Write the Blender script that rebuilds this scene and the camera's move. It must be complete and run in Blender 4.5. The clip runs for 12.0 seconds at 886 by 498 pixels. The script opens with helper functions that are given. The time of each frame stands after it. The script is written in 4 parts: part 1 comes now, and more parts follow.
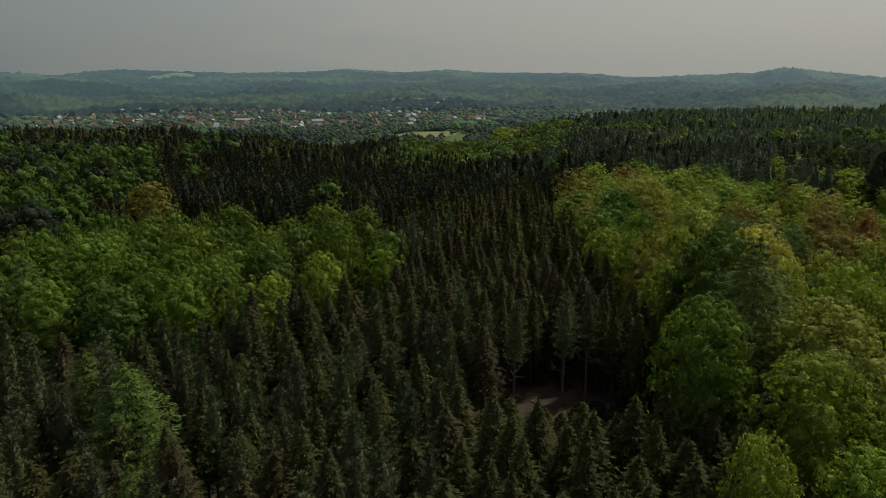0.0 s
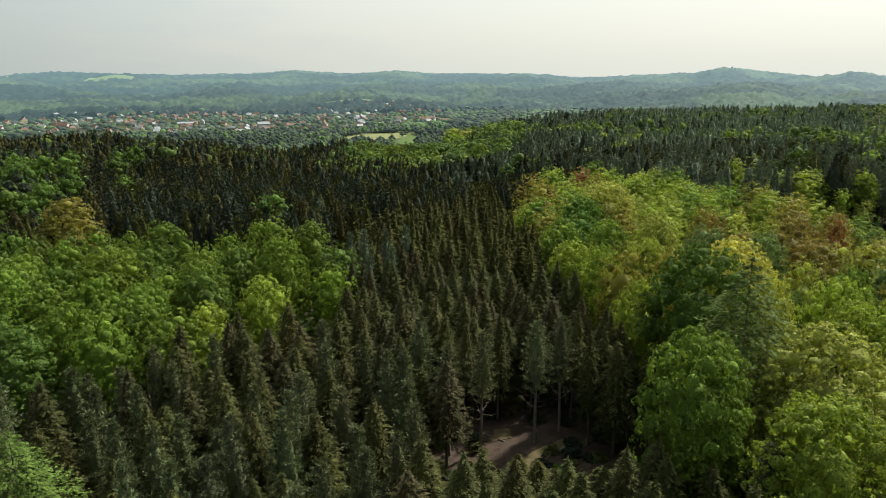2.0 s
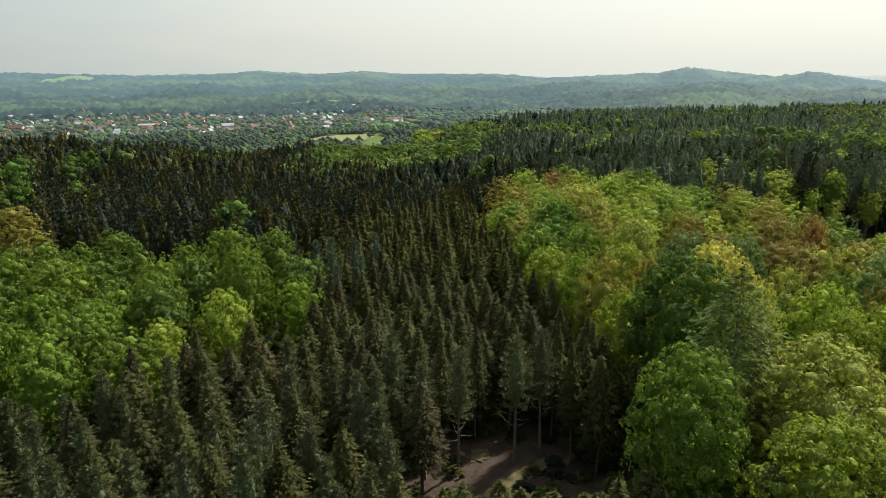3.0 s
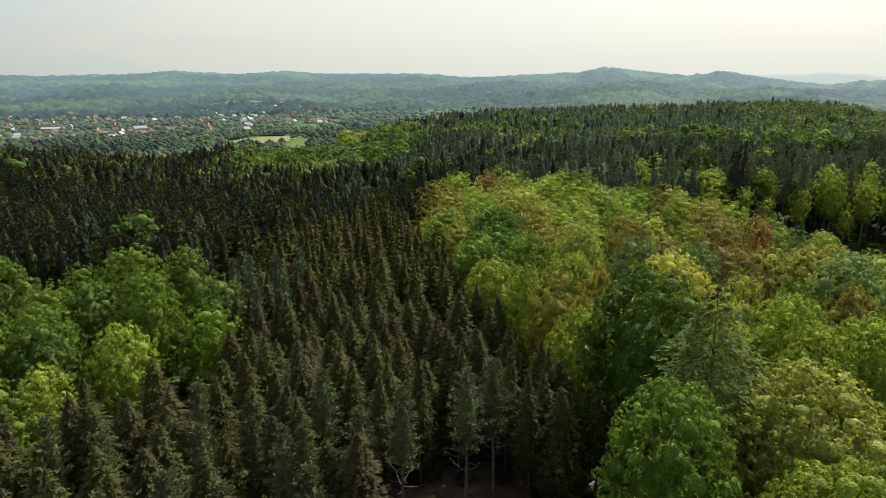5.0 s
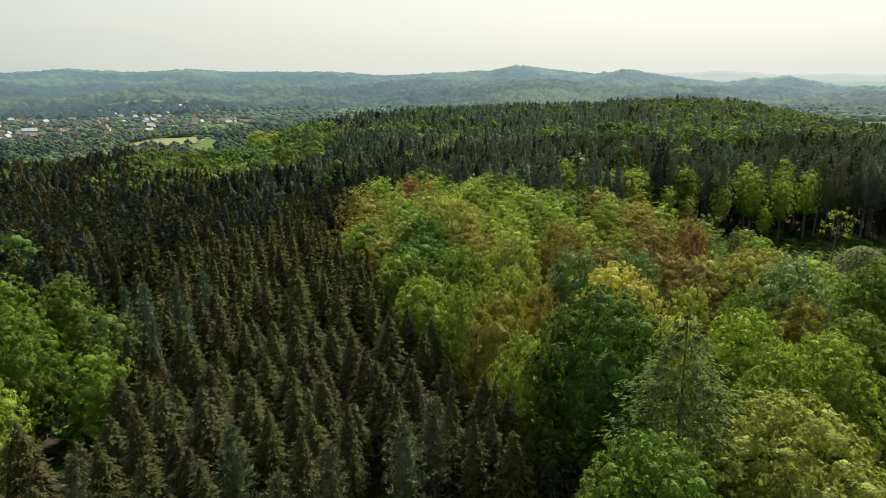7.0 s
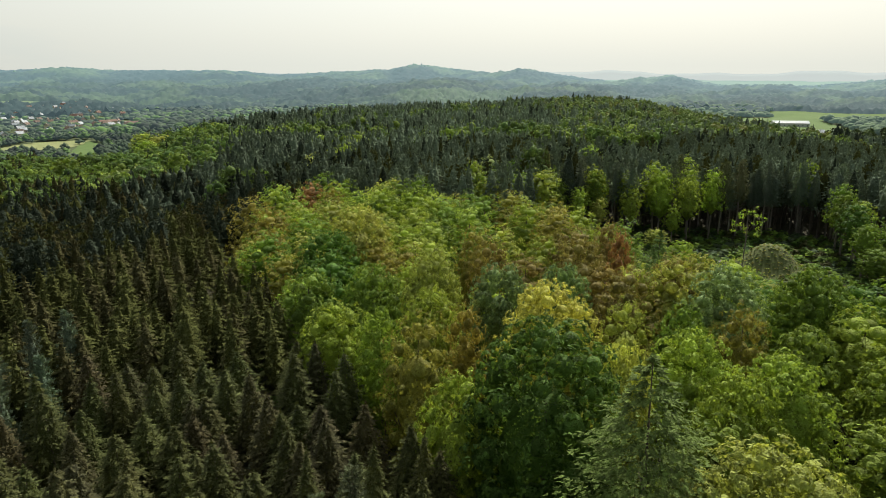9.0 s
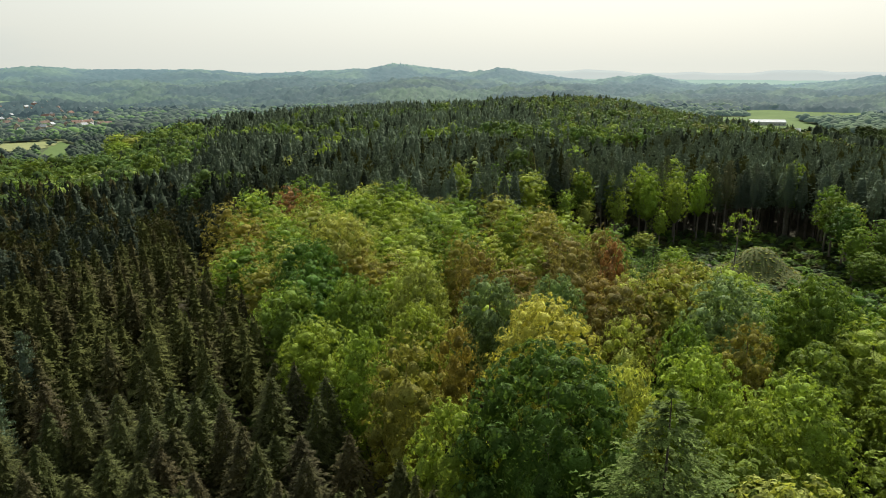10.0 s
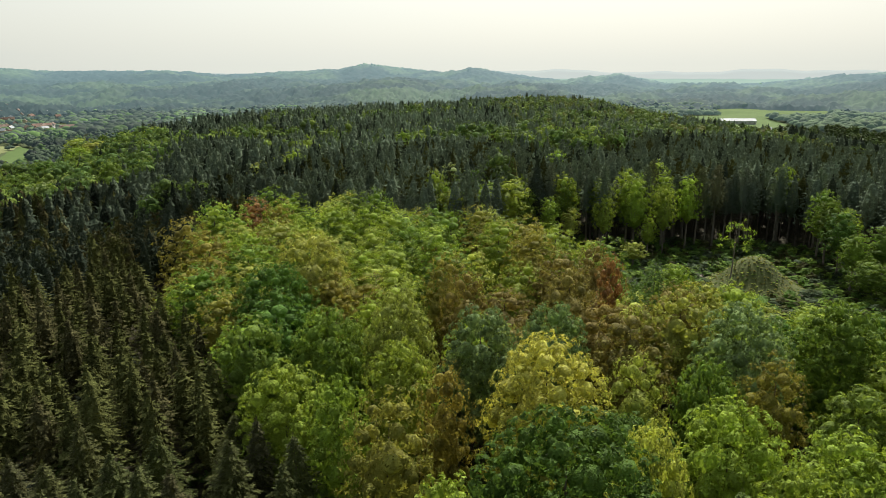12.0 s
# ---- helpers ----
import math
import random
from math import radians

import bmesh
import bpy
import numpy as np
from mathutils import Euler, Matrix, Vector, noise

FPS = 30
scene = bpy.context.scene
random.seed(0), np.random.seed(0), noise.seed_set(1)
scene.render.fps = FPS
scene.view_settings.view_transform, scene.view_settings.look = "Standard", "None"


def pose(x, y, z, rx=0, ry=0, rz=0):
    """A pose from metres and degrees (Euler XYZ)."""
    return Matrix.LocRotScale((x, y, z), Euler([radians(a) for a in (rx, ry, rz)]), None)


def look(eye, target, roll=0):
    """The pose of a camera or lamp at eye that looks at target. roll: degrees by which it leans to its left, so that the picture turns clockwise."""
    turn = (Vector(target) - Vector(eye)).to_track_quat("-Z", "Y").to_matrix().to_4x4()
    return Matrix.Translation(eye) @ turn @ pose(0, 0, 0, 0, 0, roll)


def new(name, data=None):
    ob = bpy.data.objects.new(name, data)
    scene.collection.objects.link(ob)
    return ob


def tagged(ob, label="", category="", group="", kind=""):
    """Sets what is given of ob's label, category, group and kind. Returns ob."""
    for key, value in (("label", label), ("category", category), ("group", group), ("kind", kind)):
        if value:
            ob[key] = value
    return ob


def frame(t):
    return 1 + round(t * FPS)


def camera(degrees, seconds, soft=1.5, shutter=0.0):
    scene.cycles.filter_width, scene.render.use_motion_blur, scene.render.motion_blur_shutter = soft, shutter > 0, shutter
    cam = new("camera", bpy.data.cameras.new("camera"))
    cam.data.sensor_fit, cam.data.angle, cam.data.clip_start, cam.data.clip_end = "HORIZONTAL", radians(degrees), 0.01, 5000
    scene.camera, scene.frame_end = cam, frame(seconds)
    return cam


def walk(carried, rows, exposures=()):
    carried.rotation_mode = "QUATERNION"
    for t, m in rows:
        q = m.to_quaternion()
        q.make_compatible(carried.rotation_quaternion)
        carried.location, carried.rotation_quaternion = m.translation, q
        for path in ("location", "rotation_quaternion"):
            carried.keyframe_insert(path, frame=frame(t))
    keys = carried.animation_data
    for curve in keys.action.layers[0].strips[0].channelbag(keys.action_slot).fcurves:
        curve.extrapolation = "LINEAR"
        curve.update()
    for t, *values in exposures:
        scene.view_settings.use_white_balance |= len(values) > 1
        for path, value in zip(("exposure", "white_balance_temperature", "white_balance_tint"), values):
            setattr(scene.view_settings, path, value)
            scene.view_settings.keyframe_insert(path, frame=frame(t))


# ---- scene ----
cam = camera(66.66, 12.0, 0.7)
ROWS = [
    (0.0, 0.000, -0.000, 50.000, 75.014, -0.006, -0.003),
    (0.5, -0.132, 2.798, 50.157, 75.026, 0.082, -1.075),
    (1.0, -0.252, 5.543, 50.242, 75.040, 0.112, -2.114),
    (1.5, -0.314, 8.274, 50.250, 75.056, 0.145, -3.169),
    (2.0, -0.335, 10.988, 50.256, 75.066, 0.198, -4.234),
    (2.5, -0.344, 13.676, 50.207, 75.084, 0.209, -5.449),
    (3.0, -0.323, 16.370, 50.143, 75.093, 0.241, -6.966),
    (5.0, 0.325, 27.251, 49.745, 75.051, 0.287, -13.251),
    (5.5, 0.654, 29.806, 49.698, 75.021, 0.307, -15.060),
    (6.0, 0.963, 32.363, 49.707, 74.963, 0.214, -16.799),
    (6.5, 1.365, 34.899, 49.776, 74.898, 0.172, -18.592),
    (7.0, 1.865, 37.432, 49.846, 74.862, 0.244, -20.393),
    (9.0, 5.033, 48.040, 49.715, 74.756, 0.083, -28.750),
    (9.5, 5.916, 50.581, 49.782, 74.728, 0.113, -29.846),
    (10.0, 6.877, 53.176, 49.888, 74.684, 0.063, -30.487),
    (10.5, 7.912, 55.669, 49.964, 74.674, 0.092, -31.086),
    (11.0, 9.042, 58.132, 50.064, 74.669, 0.152, -31.659),
    (11.5, 10.194, 60.604, 50.150, 74.665, 0.193, -32.251),
    (12.0, 11.400, 62.976, 50.234, 74.682, 0.253, -32.830),
]
GAIN = 0.75
EXPOSURES = [(0.0, GAIN - 1.27), (0.1, GAIN - 1.25), (0.2, GAIN - 0.85), (0.3, GAIN - 0.35), (0.4, GAIN), (12.0, GAIN)]
walk(cam, [(t, pose(x, y, z, rx, ry, rz)) for t, x, y, z, rx, ry, rz in ROWS], EXPOSURES)

# ---- sky and sun ----
SUN_AZIMUTH, SUN_HEIGHT = 52.0, 47.0
world = bpy.data.worlds.new("hazy_sky")
scene.world = world
world.use_nodes = True
wn, wl = world.node_tree.nodes, world.node_tree.links
wn.clear()
sky = wn.new("ShaderNodeTexSky")
sky.sky_type, sky.sun_disc = "NISHITA", False
sky.sun_elevation, sky.sun_rotation = radians(SUN_HEIGHT), radians(SUN_AZIMUTH)
sky.altitude, sky.air_density, sky.dust_density, sky.ozone_density = 350, 1.0, 6.0, 1.0
sky_bg = wn.new("ShaderNodeBackground")
sky_bg.inputs["Strength"].default_value = 0.065
wl.new(sky.outputs["Color"], sky_bg.inputs["Color"])
# thin high cloud veil over the blue
coords = wn.new("ShaderNodeTexCoord")
stretch = wn.new("ShaderNodeMapping")
stretch.inputs["Scale"].default_value = (1.6, 1.6, 7.0)
wl.new(coords.outputs["Generated"], stretch.inputs["Vector"])
veil = wn.new("ShaderNodeTexNoise")
veil.inputs["Scale"].default_value, veil.inputs["Detail"].default_value = 2.2, 5.0
wl.new(stretch.outputs["Vector"], veil.inputs["Vector"])
veil_ramp = wn.new("ShaderNodeValToRGB")
veil_ramp.color_ramp.elements[0].position, veil_ramp.color_ramp.elements[1].position = 0.6, 1.3
veil_ramp.color_ramp.elements[0].color = (0.665, 0.765, 0.76, 1)
veil_ramp.color_ramp.elements[1].color = (0.825, 0.85, 0.775, 1)
veil_bg = wn.new("ShaderNodeBackground")
to_sun = wn.new("ShaderNodeVectorMath")
to_sun.operation = "DOT_PRODUCT"
wl.new(coords.outputs["Generated"], to_sun.inputs[0])
to_sun.inputs[1].default_value = (math.sin(radians(38)) * 0.8, math.cos(radians(38)) * 0.8, 0.6)
warm = wn.new("ShaderNodeMath")
warm.operation = "MULTIPLY_ADD"
wl.new(veil.outputs["Fac"], warm.inputs[0])
warm.inputs[1].default_value = 0.7
wl.new(to_sun.outputs["Value"], warm.inputs[2])
wl.new(warm.outputs[0], veil_ramp.inputs["Fac"])
glare = wn.new("ShaderNodeMapRange")
wl.new(to_sun.outputs["Value"], glare.inputs[0])
glare.inputs[1].default_value, glare.inputs[2].default_value = 0.0, 1.0
glare.inputs[3].default_value, glare.inputs[4].default_value = 0.40, 0.87
# a veiled sky brightens from the horizon towards the zenith
aloft = wn.new("ShaderNodeSeparateXYZ")
wl.new(coords.outputs["Generated"], aloft.inputs[0])
zenith = wn.new("ShaderNodeMapRange")
wl.new(aloft.outputs["Z"], zenith.inputs[0])
zenith.inputs[1].default_value, zenith.inputs[2].default_value = 0.08, 1.0
zenith.inputs[3].default_value, zenith.inputs[4].default_value = 1.0, 1.25
veil_power = wn.new("ShaderNodeMath")
veil_power.operation = "MULTIPLY"
wl.new(glare.outputs[0], veil_power.inputs[0]), wl.new(zenith.outputs[0], veil_power.inputs[1])
wl.new(veil_power.outputs[0], veil_bg.inputs["Strength"])
wl.new(veil_ramp.outputs["Color"], veil_bg.inputs["Color"])
veil_mix = wn.new("ShaderNodeMixShader")
veil_mix.inputs["Fac"].default_value = 0.72
wl.new(sky_bg.outputs["Background"], veil_mix.inputs[1])
wl.new(veil_bg.outputs["Background"], veil_mix.inputs[2])
world_out = wn.new("ShaderNodeOutputWorld")
wl.new(veil_mix.outputs["Shader"], world_out.inputs["Surface"])

sun_data = bpy.data.lights.new("sun", "SUN")
sun_data.energy, sun_data.angle, sun_data.color = 4.9, radians(2.0), (1.0, 0.955, 0.86)
sun = new("sun", sun_data)
sun_way = Vector((math.sin(radians(SUN_AZIMUTH)) * math.cos(radians(SUN_HEIGHT)),
                  math.cos(radians(SUN_AZIMUTH)) * math.cos(radians(SUN_HEIGHT)), math.sin(radians(SUN_HEIGHT))))
sun.matrix_world = look(sun_way * 300, (0, 0, 0))

# ---- materials ----


def fresh_material(name):
    m = bpy.data.materials.new(name)
    m.use_nodes = True
    m.node_tree.nodes.clear()
    return m, m.node_tree.nodes, m.node_tree.links


def mixed(nodes, links, kind, fac, a, b):
    mx = nodes.new("ShaderNodeMix")
    mx.data_type, mx.blend_type = "RGBA", kind
    for socket, value in ((mx.inputs[0], fac), (mx.inputs[6], a), (mx.inputs[7], b)):
        if isinstance(value, bpy.types.NodeSocket):
            links.new(value, socket)
        else:
            socket.default_value = value
    return mx.outputs[2]


def ranged(nodes, links, value, low, high):
    mr = nodes.new("ShaderNodeMapRange")
    links.new(value, mr.inputs[0])
    mr.inputs[3].default_value, mr.inputs[4].default_value = low, high
    return mr.outputs[0]


def noise_fac(nodes, links, scale, detail=4.0, rough=0.6):
    geo = nodes.new("ShaderNodeNewGeometry")
    tex = nodes.new("ShaderNodeTexNoise")
    links.new(geo.outputs["Position"], tex.inputs["Vector"])
    tex.inputs["Scale"].default_value, tex.inputs["Detail"].default_value, tex.inputs["Roughness"].default_value = scale, detail, rough
    return tex.outputs["Fac"]


def foliage(name, own_tint, see_through=0.35, spread=0.3, grain=3.0, gloss=0.1, leaf_scale=7.5, gaps=0.14, sheen=0.7):
    """Leaves: tint of the tree (object colour, or the tint attribute on joined woods), varied leaf by leaf."""
    m, n, l = fresh_material(name)
    if own_tint:
        tint = n.new("ShaderNodeObjectInfo").outputs["Color"]
    else:
        at = n.new("ShaderNodeAttribute")
        at.attribute_name = "tint"
        tint = at.outputs["Color"]
    geo = n.new("ShaderNodeNewGeometry")
    leafy = ranged(n, l, geo.outputs["Random Per Island"], 1.0 - spread, 1.0 + spread)
    patch = ranged(n, l, noise_fac(n, l, grain, 3.0), 0.65, 1.35)
    big = ranged(n, l, noise_fac(n, l, 0.22, 2.0), 0.75, 1.25)
    mul = n.new("ShaderNodeMath")
    mul.operation = "MULTIPLY"
    l.new(leafy, mul.inputs[0]), l.new(patch, mul.inputs[1])
    mul2 = n.new("ShaderNodeMath")
    mul2.operation = "MULTIPLY"
    l.new(mul.outputs[0], mul2.inputs[0]), l.new(big, mul2.inputs[1])
    sc = n.new("ShaderNodeVectorMath")
    sc.operation = "SCALE"
    l.new(tint, sc.inputs[0]), l.new(mul2.outputs[0], sc.inputs[3])
    col = sc.outputs[0]
    bs = n.new("ShaderNodeBsdfPrincipled")
    bs.inputs["Roughness"].default_value = sheen
    bs.inputs["Specular IOR Level"].default_value = gloss
    l.new(col, bs.inputs["Base Color"])
    tr = n.new("ShaderNodeBsdfTranslucent")
    l.new(mixed(n, l, "MULTIPLY", 1.0, col, (1.25, 1.2, 0.62, 1)), tr.inputs["Color"])
    mx = n.new("ShaderNodeMixShader")
    mx.inputs["Fac"].default_value = see_through
    l.new(bs.outputs[0], mx.inputs[1]), l.new(tr.outputs[0], mx.inputs[2])
    # each spray is made of small leaves with gaps between them
    cells = n.new("ShaderNodeTexVoronoi")
    cells.feature, cells.inputs["Scale"].default_value = "F1", leaf_scale
    l.new(geo.outputs["Position"], cells.inputs["Vector"])
    shade = n.new("ShaderNodeSeparateColor")
    l.new(cells.outputs["Color"], shade.inputs[0])
    keep = n.new("ShaderNodeMath")
    keep.operation = "GREATER_THAN"
    l.new(shade.outputs[0], keep.inputs[0])
    keep.inputs[1].default_value = gaps
    clear = n.new("ShaderNodeBsdfTransparent")
    cut = n.new("ShaderNodeMixShader")
    l.new(keep.outputs[0], cut.inputs["Fac"])
    l.new(clear.outputs[0], cut.inputs[1]), l.new(mx.outputs[0], cut.inputs[2])
    tone = ranged(n, l, shade.outputs[1], 0.72, 1.28)
    fine = n.new("ShaderNodeVectorMath")
    fine.operation = "SCALE"
    l.new(col, fine.inputs[0]), l.new(tone, fine.inputs[3])
    l.new(fine.outputs[0], bs.inputs["Base Color"])
    relief = n.new("ShaderNodeBump")
    relief.inputs["Strength"].default_value, relief.inputs["Distance"].default_value = 0.9, 0.6 / leaf_scale
    l.new(cells.outputs["Distance"], relief.inputs["Height"])
    l.new(relief.outputs[0], bs.inputs["Normal"])
    out = n.new("ShaderNodeOutputMaterial")
    l.new(cut.outputs[0], out.inputs["Surface"])
    return m


def plain(name, dark, light, scale, rough=0.85, bump=0.0, bump_scale=8.0):
    m, n, l = fresh_material(name)
    a = noise_fac(n, l, scale, 6.0, 0.65)
    b = noise_fac(n, l, scale * 9.0, 4.0, 0.6)
    col = mixed(n, l, "MIX", ranged(n, l, a, -0.25, 1.25), (*dark, 1), (*light, 1))
    grain = ranged(n, l, b, 0.72, 1.28)
    sc = n.new("ShaderNodeVectorMath")
    sc.operation = "SCALE"
    l.new(col, sc.inputs[0]), l.new(grain, sc.inputs[3])
    bs = n.new("ShaderNodeBsdfPrincipled")
    bs.inputs["Roughness"].default_value, bs.inputs["Specular IOR Level"].default_value = rough, 0.12
    l.new(sc.outputs[0], bs.inputs["Base Color"])
    if bump:
        bp = n.new("ShaderNodeBump")
        bp.inputs["Strength"].default_value, bp.inputs["Distance"].default_value = 0.8, bump
        l.new(noise_fac(n, l, bump_scale, 5.0), bp.inputs["Height"])
        l.new(bp.outputs[0], bs.inputs["Normal"])
    out = n.new("ShaderNodeOutputMaterial")
    l.new(bs.outputs[0], out.inputs["Surface"])
    return m


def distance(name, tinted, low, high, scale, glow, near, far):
    """Backdrop hills, woods and meadows: foliage colours, with haze painted in as emission that grows with the way out.
    """
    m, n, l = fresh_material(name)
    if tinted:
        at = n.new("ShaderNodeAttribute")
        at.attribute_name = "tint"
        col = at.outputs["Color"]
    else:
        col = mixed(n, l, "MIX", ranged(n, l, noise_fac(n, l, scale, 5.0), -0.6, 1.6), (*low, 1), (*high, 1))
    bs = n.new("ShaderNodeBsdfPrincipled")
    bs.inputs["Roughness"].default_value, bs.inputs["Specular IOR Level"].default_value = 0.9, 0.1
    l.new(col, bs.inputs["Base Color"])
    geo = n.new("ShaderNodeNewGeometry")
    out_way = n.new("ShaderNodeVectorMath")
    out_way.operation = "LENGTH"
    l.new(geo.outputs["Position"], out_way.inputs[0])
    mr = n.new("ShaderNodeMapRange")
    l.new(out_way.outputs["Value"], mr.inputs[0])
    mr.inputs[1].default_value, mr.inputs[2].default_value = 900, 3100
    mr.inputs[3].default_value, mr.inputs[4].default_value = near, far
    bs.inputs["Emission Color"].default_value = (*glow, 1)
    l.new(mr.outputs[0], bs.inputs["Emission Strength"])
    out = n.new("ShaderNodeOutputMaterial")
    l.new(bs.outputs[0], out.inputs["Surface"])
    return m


# colour of the haze that the distant materials below emit
HAZE_GLOW = (0.37, 0.57, 0.63)
leaf_mat = foliage("broad_leaves", True, 0.4, 0.42, gloss=0.05, sheen=0.5)
needle_mat = foliage("needles", True, 0.16, 0.35, 2.0, 0.03, 9.0, 0.26, 0.5)
leaf_far = foliage("distant_leaves", False, 0.35, 0.35, 1.2, 0.02, 3.2, 0.14, 0.5)
needle_far = foliage("distant_needles", False, 0.1, 0.22, 1.2, 0.0, 6.0, 0.24)
bark = plain("bark", (0.05, 0.04, 0.03), (0.13, 0.105, 0.085), 1.5, 0.9, 0.03, 12)
pale_bark = plain("pale_bark", (0.08, 0.066, 0.052), (0.19, 0.16, 0.13), 1.2, 0.85, 0.02, 12)
soil = plain("forest_floor", (0.02, 0.02, 0.012), (0.058, 0.05, 0.03), 0.25, 0.95, 0.15, 2.0)
litter = plain("bare_soil", (0.024, 0.017, 0.013), (0.075, 0.054, 0.04), 0.5, 0.95, 0.12, 3)
straw = plain("dry_grass", (0.045, 0.04, 0.018), (0.13, 0.105, 0.052), 0.6, 0.95, 0.1, 4)
heath = plain("rough_grass", (0.022, 0.036, 0.012), (0.062, 0.07, 0.028), 0.35, 0.95, 0.2, 2.5)
bank_grass = plain("bank_grass", (0.034, 0.05, 0.014), (0.105, 0.11, 0.042), 0.5, 0.95, 0.2, 2.5)
gravel = plain("stony_track", (0.10, 0.085, 0.065), (0.26, 0.23, 0.19), 1.2, 0.9, 0.1, 6)
hill_mat = distance("distant_land", False, (0.02, 0.04, 0.02), (0.06, 0.09, 0.035), 0.006, HAZE_GLOW, 0.02, 0.31)
canopy_mat = distance("distant_woods", True, (0, 0, 0), (0, 0, 0), 1, HAZE_GLOW, 0.02, 0.31)
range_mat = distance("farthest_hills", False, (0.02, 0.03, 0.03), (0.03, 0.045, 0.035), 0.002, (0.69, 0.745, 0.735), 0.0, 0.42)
far_meadow = distance("distant_meadow", False, (0.07, 0.1, 0.035), (0.1, 0.13, 0.045), 0.02, HAZE_GLOW, 0.01, 0.29)
meadow = plain("meadow", (0.05, 0.085, 0.022), (0.08, 0.12, 0.036), 0.02, 0.95)
stubble = plain("pale_field", (0.125, 0.145, 0.06), (0.175, 0.185, 0.08), 0.02, 0.95)

# ---- the lie of the land ----
MIDWAY = [(-180, 2), (-45, 3), (-25, 4), (-16, 3), (-9, -3), (-5, -7), (1.5, -12), (6, -11), (9, -6), (14, -1), (20, 1), (27, 2.5), (45, 2), (60, -1), (80, 0), (180, 2)]
EDGE = [(-180, 420, 0), (-40, 420, 0), (-25, 380, 0), (-17, 370, -3), (-10, 460, -20), (-5, 555, -27), (-1, 520, -25), (3, 470, -19), (7, 570, -15), (11, 620, -11), (16, 640, -6),
        (25, 740, -7), (30, 720, -4), (36, 850, -5), (39, 930, -6), (43, 840, -8), (47, 650, -8), (56, 450, -10), (66, 300, -8), (80, 310, -6), (180, 420, 0)]
SKYLINE = [(-180, -0.4), (-40, -0.4), (-32.5, -0.4), (-29, -0.52), (-26.7, -0.25), (-24.8, -0.12), (-21.4, -0.26), (-16.5, -0.4), (-10.3, -0.32), (-8, -0.1),
           (-3.9, -0.35), (0.6, -0.18), (3, -0.36), (10, -0.42), (12.6, -0.48), (15, -0.75), (19, -0.6), (24.1, -0.38), (26.1, 0.0), (28.5, -0.26),
           (32.6, -0.72), (35.4, -0.48), (38.2, -0.85), (42.1, -1.4), (46.3, -0.82), (49.4, -1.52), (52.8, -2.0), (56, -1.57), (61.3, -1.0), (65.3, -0.65), (75, -0.4), (180, -0.4)]
FOREHILLS = [(-180, -1.4), (-45, -1.2), (-33, -0.95), (-27, -1.25), (-21, -1.75), (-14, -1.55), (-8, -1.75), (-2, -1.35), (3, -1.6), (8, -1.15), (13, -1.45), (18, -1.05),
             (23, -1.35), (28, -1.0), (33, -1.5), (38, -1.3), (43, -2.1), (49, -2.5), (55, -2.2), (62, -1.5), (70, -1.2), (180, -1.4)]
VALLEY, CREST, FORE = -38.0, 2900.0, 2080.0
M_AZ, M_Z = (np.array(c, float) for c in zip(*MIDWAY))
E_AZ, E_R, E_Z = (np.array(c, float) for c in zip(*EDGE))
S_AZ, S_EL = (np.array(c, float) for c in zip(*SKYLINE))
F_AZ, F_EL = (np.array(c, float) for c in zip(*FOREHILLS))


def waves(x, y, size, seed):
    """A smooth, cheap, random relief between -1 and 1."""
    rng = np.random.default_rng(seed)
    total = 0.0
    for k in range(7):
        a, p, s = rng.uniform(0, 6.283), rng.uniform(0, 6.283), size * rng.uniform(0.55, 1.7)
        total = total + np.sin((x * math.cos(a) + y * math.sin(a)) * 6.283 / s + p)
    return total / 4.0


def smooth(a, b, v):
    u = np.clip((v - a) / (b - a), 0, 1)
    return u * u * (3 - 2 * u)


def land(x, y):
    """The height of the ground at x, y (arrays or numbers)."""
    x, y = np.asarray(x, float), np.asarray(y, float)
    r, az = np.hypot(x, y), np.degrees(np.arctan2(x, y))
    edge, edge_z = np.interp(az, E_AZ, E_R), np.interp(az, E_AZ, E_Z)
    midway = np.interp(az, M_AZ, M_Z)
    z = 2.0 + (midway - 2.0) * smooth(170, 290, r)
    z = z + (edge_z - midway) * np.clip((r - 270) / (np.maximum(edge, 300) - 270), 0, 1)
    z = z - 6.0 * np.exp(-((r - 465) / 60) ** 2 - ((az - 20) / 6) ** 2)
    z = z + 0.8 * waves(x, y, 60, 3) * smooth(60, 160, r)
    z = z + (VALLEY - z) * smooth(edge + 10, edge + 330, r)
    crest = 50 + CREST * np.tan(np.radians(np.interp(az, S_AZ, S_EL))) - 9.0
    rise = np.exp(-((r - CREST) / 620.0) ** 2) * (r < CREST) + (r >= CREST) * np.exp(-((r - CREST) / 900.0) ** 2)
    z = z + np.maximum(crest - VALLEY, 0) * rise
    fore = 50 + FORE * np.tan(np.radians(np.interp(az, F_AZ, F_EL))) - 9.0
    ahead = FORE + 130 * np.sin(np.radians(az * 9.0)) + 80 * np.sin(np.radians(az * 23.0 + 40))
    spur = np.where(r < ahead, np.exp(-((r - ahead) / 300.0) ** 2), np.exp(-((r - ahead) / 230.0) ** 2))
    z = np.maximum(z, VALLEY + np.maximum(fore - VALLEY, 0) * spur)
    z = z + smooth(1300, 1700, r) * (1 - smooth(2600, 2880, r)) * (14.0 * waves(x, y, 330, 6) + 6.0 * waves(x, y, 140, 9))
    return z + smooth(700, 1200, r) * 2.0 * waves(x, y, 180, 8)


